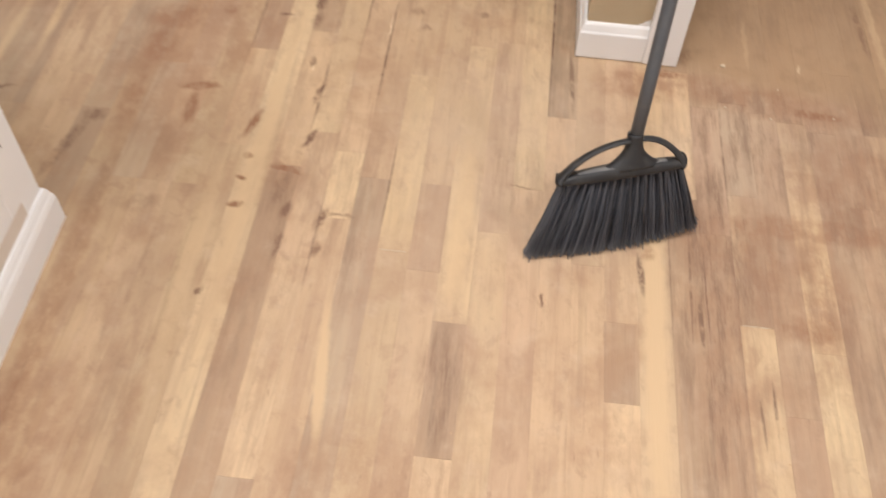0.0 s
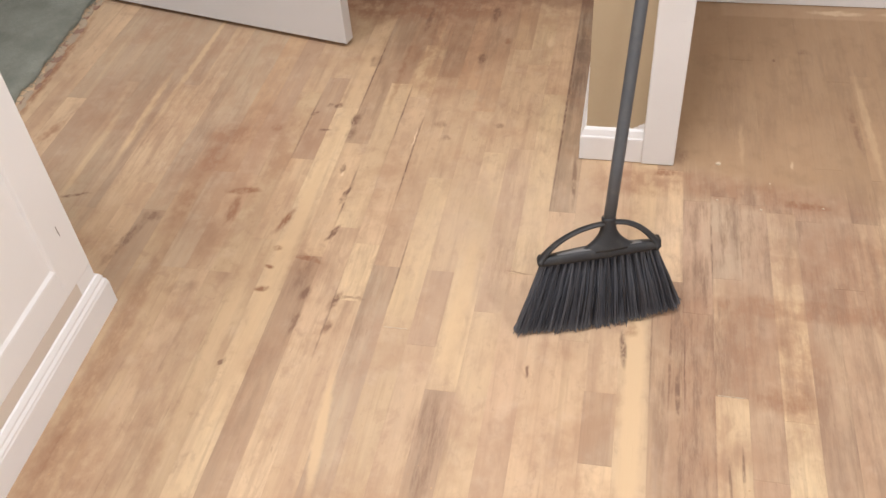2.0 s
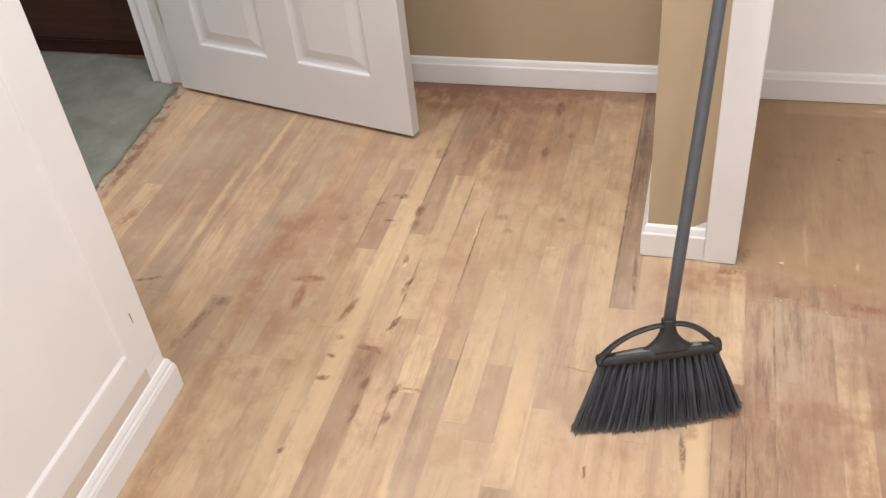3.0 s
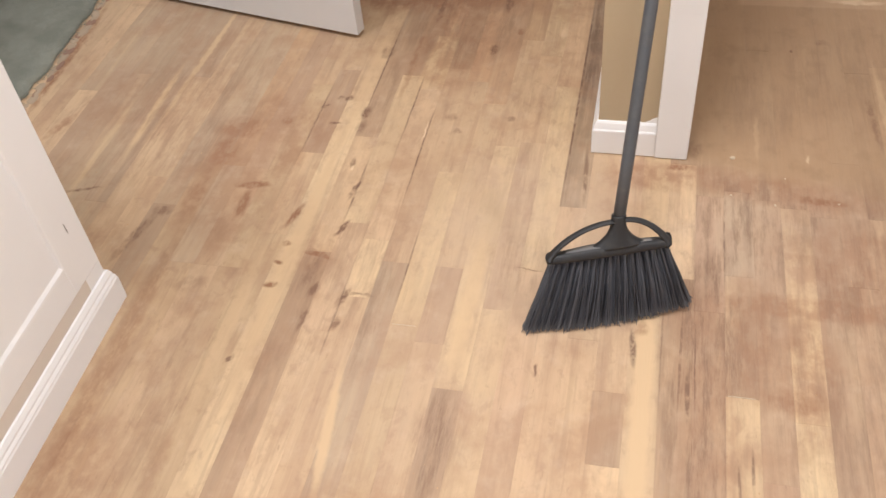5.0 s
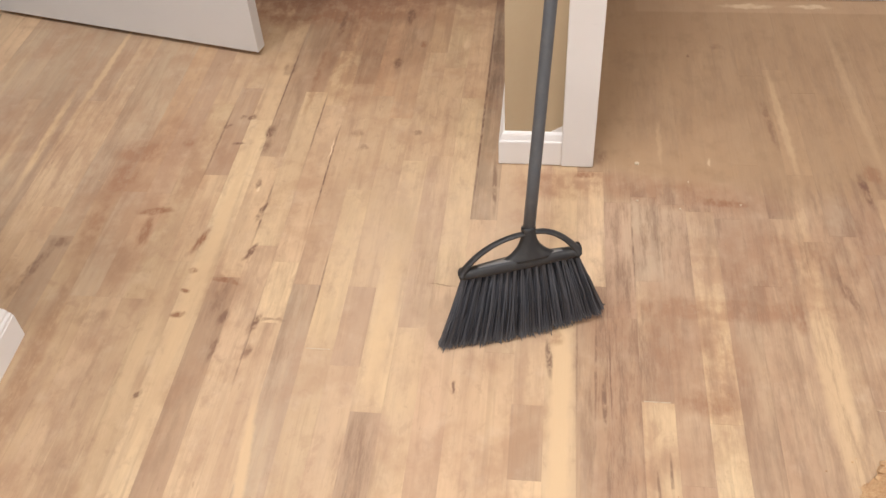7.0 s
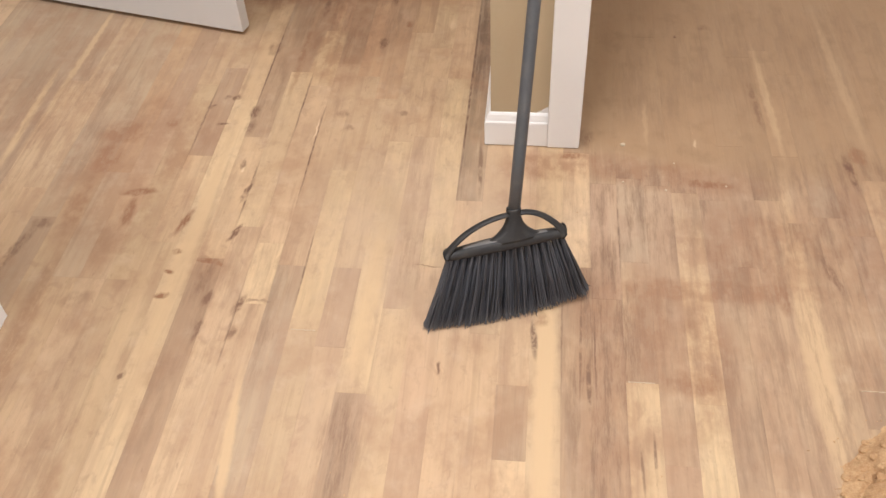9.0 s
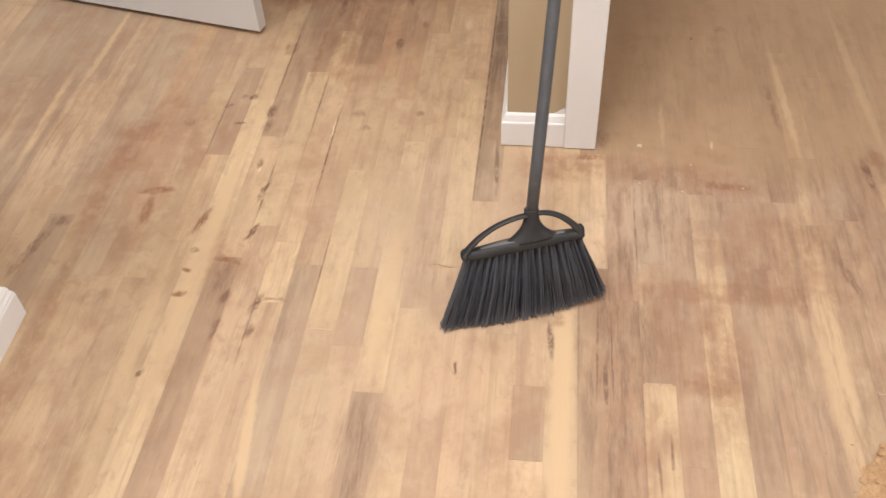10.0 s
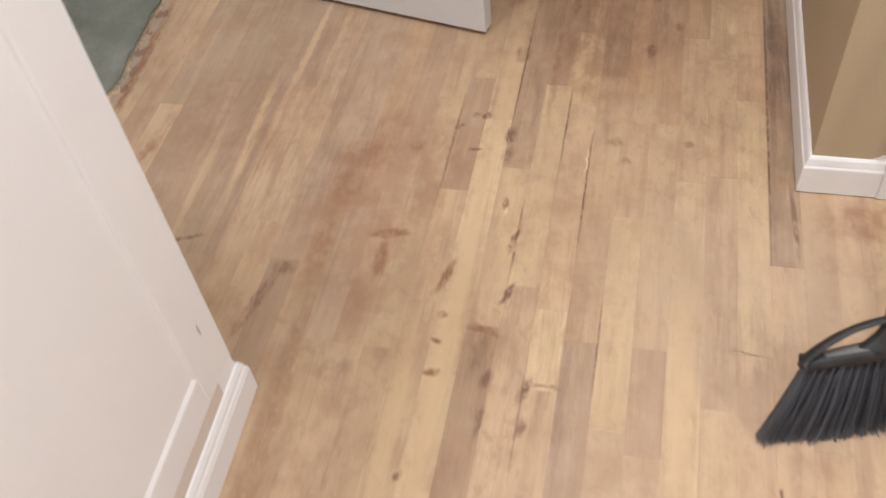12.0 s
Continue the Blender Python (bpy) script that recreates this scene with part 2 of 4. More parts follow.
def bare_oak(x0, x1):
    """Sanded strip oak with the old finish nearly gone, for the strips between x0 and x1; the object's colour is the board's tone."""
    m, nt, b = material("bare_oak", 0.6)
    info = nt.nodes.new("ShaderNodeObjectInfo")
    pos = nt.nodes.new("ShaderNodeNewGeometry").outputs["Position"]
    slide = node(nt, "ShaderNodeCombineXYZ", X=calc(nt, "MULTIPLY", info.outputs["Random"], 7.0), Y=calc(nt, "MULTIPLY", info.outputs["Random"], 31.0), Z=0.0)
    own = node(nt, "ShaderNodeVectorMath", i0=pos, i1=slide.outputs[0]).outputs[0]

    def along(sx, sy):
        n = node(nt, "ShaderNodeMapping", Vector=own)
        n.inputs["Scale"].default_value = (sx, sy, 1)
        return n.outputs[0]
    figure = noise_at(nt, along(30, 1.7), 1.0, 3, 0.55, 1.1)       # broad cathedral figure
    fibre = noise_at(nt, along(230, 8), 1.0, 4, 0.62)
    pores = ramped(nt, noise_at(nt, along(400, 13), 1.0, 2, 0.6), 0.55, 0.68)
    streak = ramped(nt, noise_at(nt, along(50, 2.8), 1.0, 5, 0.66, 0.6), 0.54, 0.70)
    weather = noise_at(nt, along(19, 4.5), 1.0, 5, 0.62)             # grey weathered patches inside a board
    cloud = noise_at(nt, pos, 6.0, 5, 0.62)
    crossed = noise_at(nt, along(64, 30), 1.0, 5, 0.66)
    tone = info.outputs["Color"]
    mottle = noise_at(nt, along(17, 7), 1.0, 5, 0.68)
    c = mixed(nt, ramped(nt, figure, 0.36, 0.66, 0.0, 0.20), tone, (0.47, 0.30, 0.185))
    c = mixed(nt, ramped(nt, weather, 0.45, 0.75, 0.0, 0.42), c, (0.35, 0.245, 0.172))
    c = mixed(nt, ramped(nt, mottle, 0.44, 0.68, 0.0, 0.52), c, (0.415, 0.265, 0.172))
    c = mixed(nt, ramped(nt, fibre, 0.28, 0.78, 0.0, 0.10), c, (0.76, 0.56, 0.37))
    c = mixed(nt, calc(nt, "MULTIPLY", streak, 0.24), c, (0.24, 0.14, 0.092))
    c = mixed(nt, calc(nt, "MULTIPLY", pores, 0.06), c, (0.20, 0.115, 0.07))
    # raised grain shows pale on the darker boards
    grey = nt.nodes.new("ShaderNodeRGBToBW")
    nt.links.new(tone, grey.inputs[0])
    raised = ramped(nt, noise_at(nt, along(80, 5), 1.0, 4, 0.65, 0.4), 0.48, 0.66, 0.0, 0.42)
    c = mixed(nt, calc(nt, "MULTIPLY", raised, ramped(nt, grey.outputs[0], 0.24, 0.38, 1.0, 0.0)), c, (0.52, 0.40, 0.29))
    # dark flecks, and dirt left in some of the seams
    fleck = ramped(nt, noise_at(nt, along(85, 20), 1.0, 3, 0.6), 0.66, 0.74)
    c = mixed(nt, calc(nt, "MULTIPLY", fleck, 0.32), c, (0.20, 0.10, 0.062))
    local = node(nt, "ShaderNodeSeparateXYZ", Vector=nt.nodes.new("ShaderNodeTexCoord").outputs["Object"])
    edge = calc(nt, "MINIMUM", local.outputs[0], calc(nt, "SUBTRACT", 0.05703, local.outputs[0]))
    grime = ramped(nt, noise_at(nt, along(9, 3.2), 1.0, 4, 0.65), 0.50, 0.70, 0.0, 0.55)
    c = mixed(nt, calc(nt, "MULTIPLY", ramped(nt, edge, 0.0003, 0.0022, 0.6, 0.0), grime), c, (0.19, 0.11, 0.07))
    # smudges trodden across the boards, and the slow drift of tone along each one
    smudge = ramped(nt, noise_at(nt, place(nt, (1.5, 1, 1), 0.3), 21.0, 5, 0.68, 0.5), 0.52, 0.68, 0.0, 0.38)
    c = mixed(nt, smudge, c, (0.375, 0.240, 0.160))
    band = noise_at(nt, along(34, 1.15), 1.0, 4, 0.60, 0.35)        # long streaks of early and late wood
    c = mixed(nt, ramped(nt, band, 0.52, 0.68, 0.0, 0.30), c, (0.375, 0.235, 0.155))
    c = mixed(nt, ramped(nt, band, 0.32, 0.46, 0.26, 0.0), c, (0.68, 0.495, 0.308))
    drift = noise_at(nt, along(4, 2.2), 1.0, 2, 0.5)
    c = mixed(nt, ramped(nt, drift, 0.50, 0.72, 0.0, 0.40), c, (0.40, 0.265, 0.172))
    c = mixed(nt, ramped(nt, drift, 0.28, 0.48, 0.30, 0.0), c, (0.66, 0.475, 0.292))
    # remains of finish and sanding dust
    c = mixed(nt, ramped(nt, cloud, 0.48, 0.70, 0.0, 0.48), c, (0.385, 0.225, 0.135))
    dust = ramped(nt, noise_at(nt, pos, 15.0, 5, 0.65), 0.50, 0.75, 0.0, 0.20)
    c = mixed(nt, dust, c, (0.70, 0.555, 0.41))
    c = mixed(nt, calc(nt, "MULTIPLY", stain_mask(nt, near(DUST_FILM, x0, x1), cloud, 0.35, 0.6, 0.5), 0.5), c, (0.62, 0.485, 0.375))
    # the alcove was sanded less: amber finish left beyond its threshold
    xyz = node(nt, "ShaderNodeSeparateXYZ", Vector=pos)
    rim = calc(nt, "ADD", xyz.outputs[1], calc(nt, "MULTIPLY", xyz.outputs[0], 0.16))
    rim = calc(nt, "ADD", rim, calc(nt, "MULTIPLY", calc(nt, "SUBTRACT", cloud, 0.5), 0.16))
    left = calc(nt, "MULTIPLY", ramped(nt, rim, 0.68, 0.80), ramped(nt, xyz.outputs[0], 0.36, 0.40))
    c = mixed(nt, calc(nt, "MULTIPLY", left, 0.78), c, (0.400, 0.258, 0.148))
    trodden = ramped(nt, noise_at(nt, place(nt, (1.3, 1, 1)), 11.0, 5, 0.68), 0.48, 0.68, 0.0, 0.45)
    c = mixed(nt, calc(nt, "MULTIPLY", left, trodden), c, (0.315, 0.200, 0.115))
    back = calc(nt, "MULTIPLY", ramped(nt, xyz.outputs[1], 1.366, 1.376, 0.0, 0.40), ramped(nt, xyz.outputs[0], 0.49, 0.51))
    c = mixed(nt, back, c, (0.56, 0.385, 0.25))
    c = mixed(nt, stain_mask(nt, near(SAPWOOD, x0, x1), figure, 0.25, 0.45, 0.55), c, (0.66, 0.475, 0.288))
    patchy = node(nt, "ShaderNodeTexNoise", Vector=place(nt, (1.6, 1, 1)), Scale=17.0, Detail=5.0, Roughness=0.68).outputs[0]
    c = mixed(nt, calc(nt, "MULTIPLY", stain_mask(nt, near(RED_CLOUDS + RED_CLOUDS_BY_ALCOVE, x0, x1), patchy, 0.36, 0.60, 0.32), 0.92), c, (0.325, 0.165, 0.094))
    worn = noise_at(nt, along(36, 4.2), 1.0, 6, 0.76)
    soak = ramped(nt, grey.outputs[0], 0.36, 0.52, 0.80, 0.48)        # open-grained dark boards took up more
    c = mixed(nt, calc(nt, "MULTIPLY", stain_mask(nt, near(GREY_CLOUDS, x0, x1), worn, 0.43, 0.64, 0.06), soak), c, (0.225, 0.135, 0.090))
    # a dark rim along the end wall: missed old finish plus painted-in shade
    wall_rim = calc(nt, "ADD", xyz.outputs[1], calc(nt, "MULTIPLY", calc(nt, "SUBTRACT", patchy, 0.5), 0.13))
    wall_rim = calc(nt, "MULTIPLY", ramped(nt, wall_rim, 1.345, 1.425), ramped(nt, xyz.outputs[0], 0.17, 0.18, 0.62, 0.0))
    c = mixed(nt, wall_rim, c, (0.22, 0.105, 0.062))
    c = mixed(nt, stain_mask(nt, near(PALE_MARKS, x0, x1), patchy, 0.3, 0.55, 0.5), c, (0.78, 0.62, 0.42))
    c = mixed(nt, stain_mask(nt, near(RED_STAINS + RED_STAINS_BY_ALCOVE, x0, x1), crossed, 0.34, 0.60, 0.28), c, (0.275, 0.125, 0.066))
    c = mixed(nt, stain_mask(nt, near(DARK_SPOTS + DARK_STREAKS + DARK_BY_ALCOVE, x0, x1), crossed, 0.36, 0.60, 0.22), c, (0.175, 0.088, 0.058))
    c = mixed(nt, stain_mask(nt, near(OPEN_SEAMS, x0, x1), crossed, 0.36, 0.56, 0.15, 0.12), c, (0.17, 0.095, 0.065))
    nt.links.new(c, b.inputs["Base Color"])
    nt.links.new(ramped(nt, fibre, 0.2, 0.8, 0.50, 0.72), b.inputs["Roughness"])
    b.inputs["Specular IOR Level"].default_value = 0.35
    bumped(nt, b, calc(nt, "ADD", fibre, calc(nt, "MULTIPLY", pores, -0.8)), 0.35, 0.0006)
    return m


def carpet_mat():
    m, nt, b = material("green_carpet", 0.95)
    fine = noise_at(nt, place(nt), 420.0, 2)
    mid = noise_at(nt, place(nt), 9.0, 4, 0.6)
    c = mixed(nt, ramped(nt, mid, 0.3, 0.7), (0.235, 0.240, 0.200), (0.335, 0.338, 0.285))
    c = mixed(nt, ramped(nt, fine, 0.35, 0.7, 0.0, 0.5), c, (0.12, 0.135, 0.112))
    nt.links.new(c, b.inputs["Base Color"])
    bumped(nt, b, fine, 0.6, 0.003)
    return m


def dark_wood():
    m, nt, b = material("dark_wood", 0.4)
    g = noise_at(nt, place(nt, (3, 3, 55)), 1.0, 4, 0.6, 0.6)
    c = mixed(nt, ramped(nt, g, 0.3, 0.75), (0.055, 0.019, 0.012), (0.085, 0.031, 0.020))
    nt.links.new(c, b.inputs["Base Color"])
    bumped(nt, b, g, 0.1, 0.0006)
    return m


def plastic(name, colour, rough, dusty=0.12):
    m, nt, b = material(name, rough)
    d = noise_at(nt, place(nt), 60.0, 5, 0.65)
    up = noise_at(nt, place(nt), 11.0, 3)
    c = mixed(nt, calc(nt, "MULTIPLY", ramped(nt, d, 0.45, 0.75), dusty), colour, (0.35, 0.30, 0.24))
    c = mixed(nt, ramped(nt, up, 0.4, 0.7, 0.0, 0.15), c, [v * 0.6 for v in colour])
    nt.links.new(c, b.inputs["Base Color"])
    nt.links.new(ramped(nt, d, 0.3, 0.7, rough - 0.08, rough + 0.12), b.inputs["Roughness"])
    bumped(nt, b, d, 0.08, 0.0005)
    return m


def bristle_mat():
    m, nt, b = material("bristle_fibre", 0.34)
    r = nt.nodes.new("ShaderNodeNewGeometry").outputs["Random Per Island"]
    z = nt.nodes.new("ShaderNodeSeparateXYZ")
    nt.links.new(nt.nodes.new("ShaderNodeNewGeometry").outputs["Position"], z.inputs[0])
    c = mixed(nt, r, (0.016, 0.017, 0.021), (0.118, 0.126, 0.148))
    # sanding dust clings to the lowest centimetres
    tip = ramped(nt, z.outputs[2], 0.002, 0.030, 0.75, 0.0)
    c = mixed(nt, tip, c, (0.135, 0.132, 0.140))
    nt.links.new(c, b.inputs["Base Color"])
    return m


def dust_mat():
    m, nt, b = material("sawdust", 0.95)
    a = noise_at(nt, place(nt), 30.0, 5, 0.7)
    f = noise_at(nt, place(nt), 300.0, 3, 0.7)
    c = mixed(nt, ramped(nt, a, 0.35, 0.68), (0.43, 0.240, 0.112), (0.61, 0.395, 0.212))
    c = mixed(nt, ramped(nt, f, 0.3, 0.75, 0.0, 0.4), c, (0.72, 0.53, 0.335))
    # dark blotches paint the shade of pits and crevices into the heap
    pit_shade = noise_at(nt, place(nt), 55.0, 4, 0.7, 0.8)
    c = mixed(nt, ramped(nt, pit_shade, 0.63, 0.70, 0.0, 0.5), c, (0.24, 0.12, 0.055))
    nt.links.new(c, b.inputs["Base Color"])
    bumped(nt, b, f, 0.8, 0.003)
    return m


B = 0.05715                       # width of a strip
GROUP = 6                         # strips that share one oak material
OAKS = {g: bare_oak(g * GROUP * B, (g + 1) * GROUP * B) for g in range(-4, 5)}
OAK = bare_oak(50.0, 51.0)
WHITE = painted("white_trim_paint", (0.84, 0.83, 0.83), 0.38, 0.04)
CABINET_WHITE = painted("cabinet_paint", (0.875, 0.87, 0.875), 0.42, 0.03)
WHITE_WALL = painted("white_wall_paint", (0.88, 0.87, 0.865), 0.75, 0.05, 140.0, 0.2)
BEIGE = painted("beige_wall_paint", (0.47, 0.372, 0.245), 0.75, 0.04, 140.0, 0.2)
CEILING = painted("ceiling_paint", (0.78, 0.77, 0.75), 0.9, 0.02)
DOOR_WHITE = painted("door_paint", (0.67, 0.66, 0.66), 0.4, 0.03)
SHADOW_TAN = painted("tan_strip", (0.72, 0.64, 0.56), 0.7, 0.05)
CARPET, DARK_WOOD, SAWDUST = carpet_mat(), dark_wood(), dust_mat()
BLACK = plastic("black_plastic", (0.018, 0.018, 0.020), 0.50, 0.07)
GREY_TOP = plastic("grey_plastic", (0.17, 0.168, 0.17), 0.7, 0.35)
GREY_TUBE = plastic("grey_coated_tube", (0.085, 0.09, 0.10), 0.36, 0.10)
BRISTLE = bristle_mat()
CHIP = painted("pale_chip", (0.62, 0.50, 0.36), 0.8, 0.1)
BRICK_CHIP = painted("red_chip", (0.34, 0.205, 0.145), 0.8, 0.15)
FILLER = painted("old_filler", (0.50, 0.385, 0.275), 0.85, 0.2)
SCRATCH = painted("scratch_mark", (0.16, 0.12, 0.10), 0.6, 0.05)
GLOW, gnt, gb = material("lamp_glass", 0.3)
gb.inputs["Emission Color"].default_value, gb.inputs["Emission Strength"].default_value = (1.0, 0.86, 0.72, 1), 3.0
METAL, _, _ = material("brushed_metal", 0.35, 1.0)


# ---------- mesh helpers ----------
def part(name, bm, mat, parent=None, label="", smooth=False):
    me = bpy.data.meshes.new(name)
    bm.normal_update()
    bm.to_mesh(me)
    bm.free()
    me.materials.append(mat)
    if smooth:
        me.shade_smooth()
    ob = new(name, me)
    ob.parent = parent
    if label:
        tagged(ob, label)
    return ob


def thing(name, at=(0, 0, 0), turn=0.0):
    ob = new(name)
    ob.empty_display_size = 0.05
    ob.matrix_basis = pose(*at, 0, 0, turn)
    return ob


def box(bm, x0, x1, y0, y1, z0, z1, bevel=0.0, seg=2):
    vs = [bm.verts.new((x, y, z)) for z in (z0, z1) for x, y in ((x0, y0), (x1, y0), (x1, y1), (x0, y1))]
    fs = [bm.faces.new([vs[i] for i in q]) for q in ((3, 2, 1, 0), (4, 5, 6, 7), (0, 1, 5, 4), (1, 2, 6, 5), (2, 3, 7, 6), (3, 0, 4, 7))]
    if bevel:
        es = list({e for f in fs for e in f.edges})
        bmesh.ops.bevel(bm, geom=es, offset=bevel, segments=seg, profile=0.5, affect="EDGES")


def boxed(*a, bevel=0.0, seg=2):
    bm = bmesh.new()
    box(bm, *a, bevel=bevel, seg=seg)
    return bm


def swept(profile, path, closed_profile=True):
    """A profile (out, up) run along a level path of points; mitred at its corners. Out is to the path's right."""
    bm = bmesh.new()
    pts = [Vector((x, y)) for x, y in path]
    rings = []
    for i, p in enumerate(pts):
        d0 = (p - pts[i - 1]).normalized() if i else (pts[1] - p).normalized()
        d1 = (pts[i + 1] - p).normalized() if i < len(pts) - 1 else d0
        n0, n1 = Vector((d0.y, -d0.x)), Vector((d1.y, -d1.x))
        n = (n0 + n1).normalized()
        n /= max(0.2, n.dot(n0))
        rings.append([bm.verts.new((p.x + n.x * o, p.y + n.y * o, u)) for o, u in profile])
    k = len(profile)
    for a, b in zip(rings, rings[1:]):
        for j in range(k):
            bm.faces.new((a[j], b[j], b[(j + 1) % k], a[(j + 1) % k]))
    bm.faces.new(rings[0])
    bm.faces.new(rings[-1][::-1])
    bmesh.ops.recalc_face_normals(bm, faces=bm.faces)
    return bm


def tube(bm, points, radius, sides=12, flat=1.0):
    """A round bar along points; flat squashes it along the second cross axis."""
    rings = []
    pts = [Vector(p) for p in points]
    for i, p in enumerate(pts):
        d = (pts[min(i + 1, len(pts) - 1)] - pts[max(i - 1, 0)]).normalized()
        a = d.cross(Vector((0, 1, 0)))
        a = a.normalized() if a.length > 1e-4 else Vector((1, 0, 0))
        b = d.cross(a)
        r = radius[i] if isinstance(radius, (list, tuple)) else radius
        rings.append([bm.verts.new(p + a * (r * math.cos(2 * math.pi * j / sides)) + b * (r * flat * math.sin(2 * math.pi * j / sides))) for j in range(sides)])
    for u, v in zip(rings, rings[1:]):
        for j in range(sides):
            bm.faces.new((u[j], u[(j + 1) % sides], v[(j + 1) % sides], v[j]))
    bm.faces.new(rings[0][::-1])
    bm.faces.new(rings[-1])


BASE_PROFILE = [(0, 0.0025), (0.0125, 0.0025), (0.013, 0.004), (0.013, 0.063), (0.0123, 0.066), (0.0100, 0.0685), (0.0088, 0.0735), (0.0062, 0.0825), (0.003, 0.0863), (0, 0.087)]

# ---------- the structure ----------
FAR, LEFT, RIGHT, BACK, TALL = 1.452, -1.365, 3.0, -3.2, 2.44


def shell(name, bm, mat, label, category="wall"):
    return tagged(part(name, bm, mat), label, category, kind="structure")


far_hall = shell("wall_far_hall", boxed(LEFT - 0.10, 0.2, FAR, FAR + 0.12, 0, TALL), BEIGE, "flat beige painted hall end wall")
far_room = shell("wall_far_alcove", boxed(0.2, RIGHT, FAR, FAR + 0.12, 0, TALL), WHITE_WALL, "plain white painted alcove back wall")
stub = shell("wall_stub", boxed(0.177, 0.362, 0.710, FAR, 0, TALL), BEIGE, "narrow beige painted wall end beside the alcove opening")
# the header is unseen, added to close the opening overhead
header = shell("wall_header", boxed(0.362, RIGHT, 0.710, 0.82, 2.08, TALL), WHITE_WALL, "white wall above the alcove opening")
right_wall = shell("wall_right", boxed(RIGHT, RIGHT + 0.12, BACK, FAR + 0.12, 0, TALL), WHITE_WALL, "plain white side wall")
back_wall = shell("wall_back", boxed(-4.0, RIGHT + 0.12, BACK - 0.12, BACK, 0, TALL), WHITE_WALL, "plain white wall behind the hall")
# left wall with the doorway, y from 0.50 to 1.36
shell("wall_left_near", boxed(LEFT - 0.10, LEFT, BACK, 0.50, 0, TALL), BEIGE, "beige painted wall beside the doorway")
shell("wall_left_far", boxed(LEFT - 0.10, LEFT, 1.380, FAR, 0, TALL), BEIGE, "narrow beige wall strip beside the doorway")
shell("wall_left_over", boxed(LEFT - 0.10, LEFT, 0.50, 1.380, 2.06, TALL), BEIGE, "beige wall above the doorway")
# side room beyond the doorway
shell("wall_side_far", boxed(-4.0, LEFT - 0.10, 2.35, 2.47, 0, TALL), WHITE_WALL, "plain wall of the side room")
shell("wall_side_left", boxed(-4.12, -4.0, BACK, 2.47, 0, TALL), WHITE_WALL, "plain wall of the side room")
shell("wall_side_end", boxed(LEFT - 0.10, LEFT + 0.02, FAR + 0.12, 2.47, 0, TALL), WHITE_WALL, "plain wall of the side room")
shell("ceiling", boxed(-4.12, RIGHT + 0.12, BACK - 0.12, 2.47, TALL, TALL + 0.1), CEILING, "flat white painted ceiling", "ceiling")

for name, path, owner in (
        ("baseboard_hall", [(LEFT, FAR), (0.177, FAR)], "hall wall"),
        ("baseboard_alcove", [(0.362, FAR), (RIGHT, FAR)], "alcove wall")):
    shell(name, swept(BASE_PROFILE, path), WHITE, "white painted moulded baseboard along the " + owner, "baseboard")
shell("baseboard_stub", swept(BASE_PROFILE, [(0.177, FAR - 0.013), (0.177, 0.710), (0.3045, 0.710)]), WHITE, "white moulded baseboard wrapping the wall end", "baseboard")

# casing and jamb at the alcove opening
bm = boxed(0.305, 0.377, 0.693, 0.710, 0.0018, 2.10, bevel=0.003)
shell("trim_alcove_casing", bm, WHITE, "flat white painted door casing with worn foot", "trim")
shell("trim_alcove_jamb", boxed(0.362, 0.3755, 0.7105, 0.83, 0.0, 2.08, bevel=0.0015), WHITE, "white painted opening jamb", "trim")

# white paint smeared past the baseboard's cap beside the casing
bm = bmesh.new()
ring = [(0.279, 0.0865), (0.283, 0.0905), (0.289, 0.0925), (0.294, 0.0985), (0.299, 0.0995), (0.3035, 0.1045), (0.3045, 0.1000), (0.3045, 0.0850), (0.290, 0.0850)]
lo = [bm.verts.new((x, 0.7100, z)) for x, z in ring]
hi = [bm.verts.new((x, 0.7088, z)) for x, z in ring]
bm.faces.new(hi)
for k in range(len(ring)):
    bm.faces.new((lo[k], lo[(k + 1) % len(ring)], hi[(k + 1) % len(ring)], hi[k]))
bmesh.ops.recalc_face_normals(bm, faces=bm.faces)
shell("trim_paint_smear", bm, WHITE, "smear of white paint on the beige wall end", "paint smear")

# doorway jamb, stop and casing
shell("trim_door_jamb", boxed(LEFT - 0.112, LEFT + 0.010, 1.360, 1.380, 0.0, 2.06, bevel=0.002), WHITE, "white painted door jamb", "trim")
shell("trim_door_stop", boxed(LEFT - 0.075, LEFT - 0.036, 1.349, 1.360, 0.0, 2.05, bevel=0.002), WHITE, "white painted door stop strip", "trim")
shell("trim_door_casing", boxed(LEFT, LEFT + 0.016, 1.380, 1.438, 0.087, 2.12, bevel=0.003), WHITE, "white painted door casing", "trim")
shell("trim_side_casing", boxed(LEFT - 0.118, LEFT - 0.1005, 1.3805, 1.44, 0.0, 2.12, bevel=0.003), WHITE, "white painted casing in the side room", "trim")

# ---------- door ----------
DOOR_TURN = math.degrees(math.atan2(1.112 - 1.311, -0.504 + 1.337))


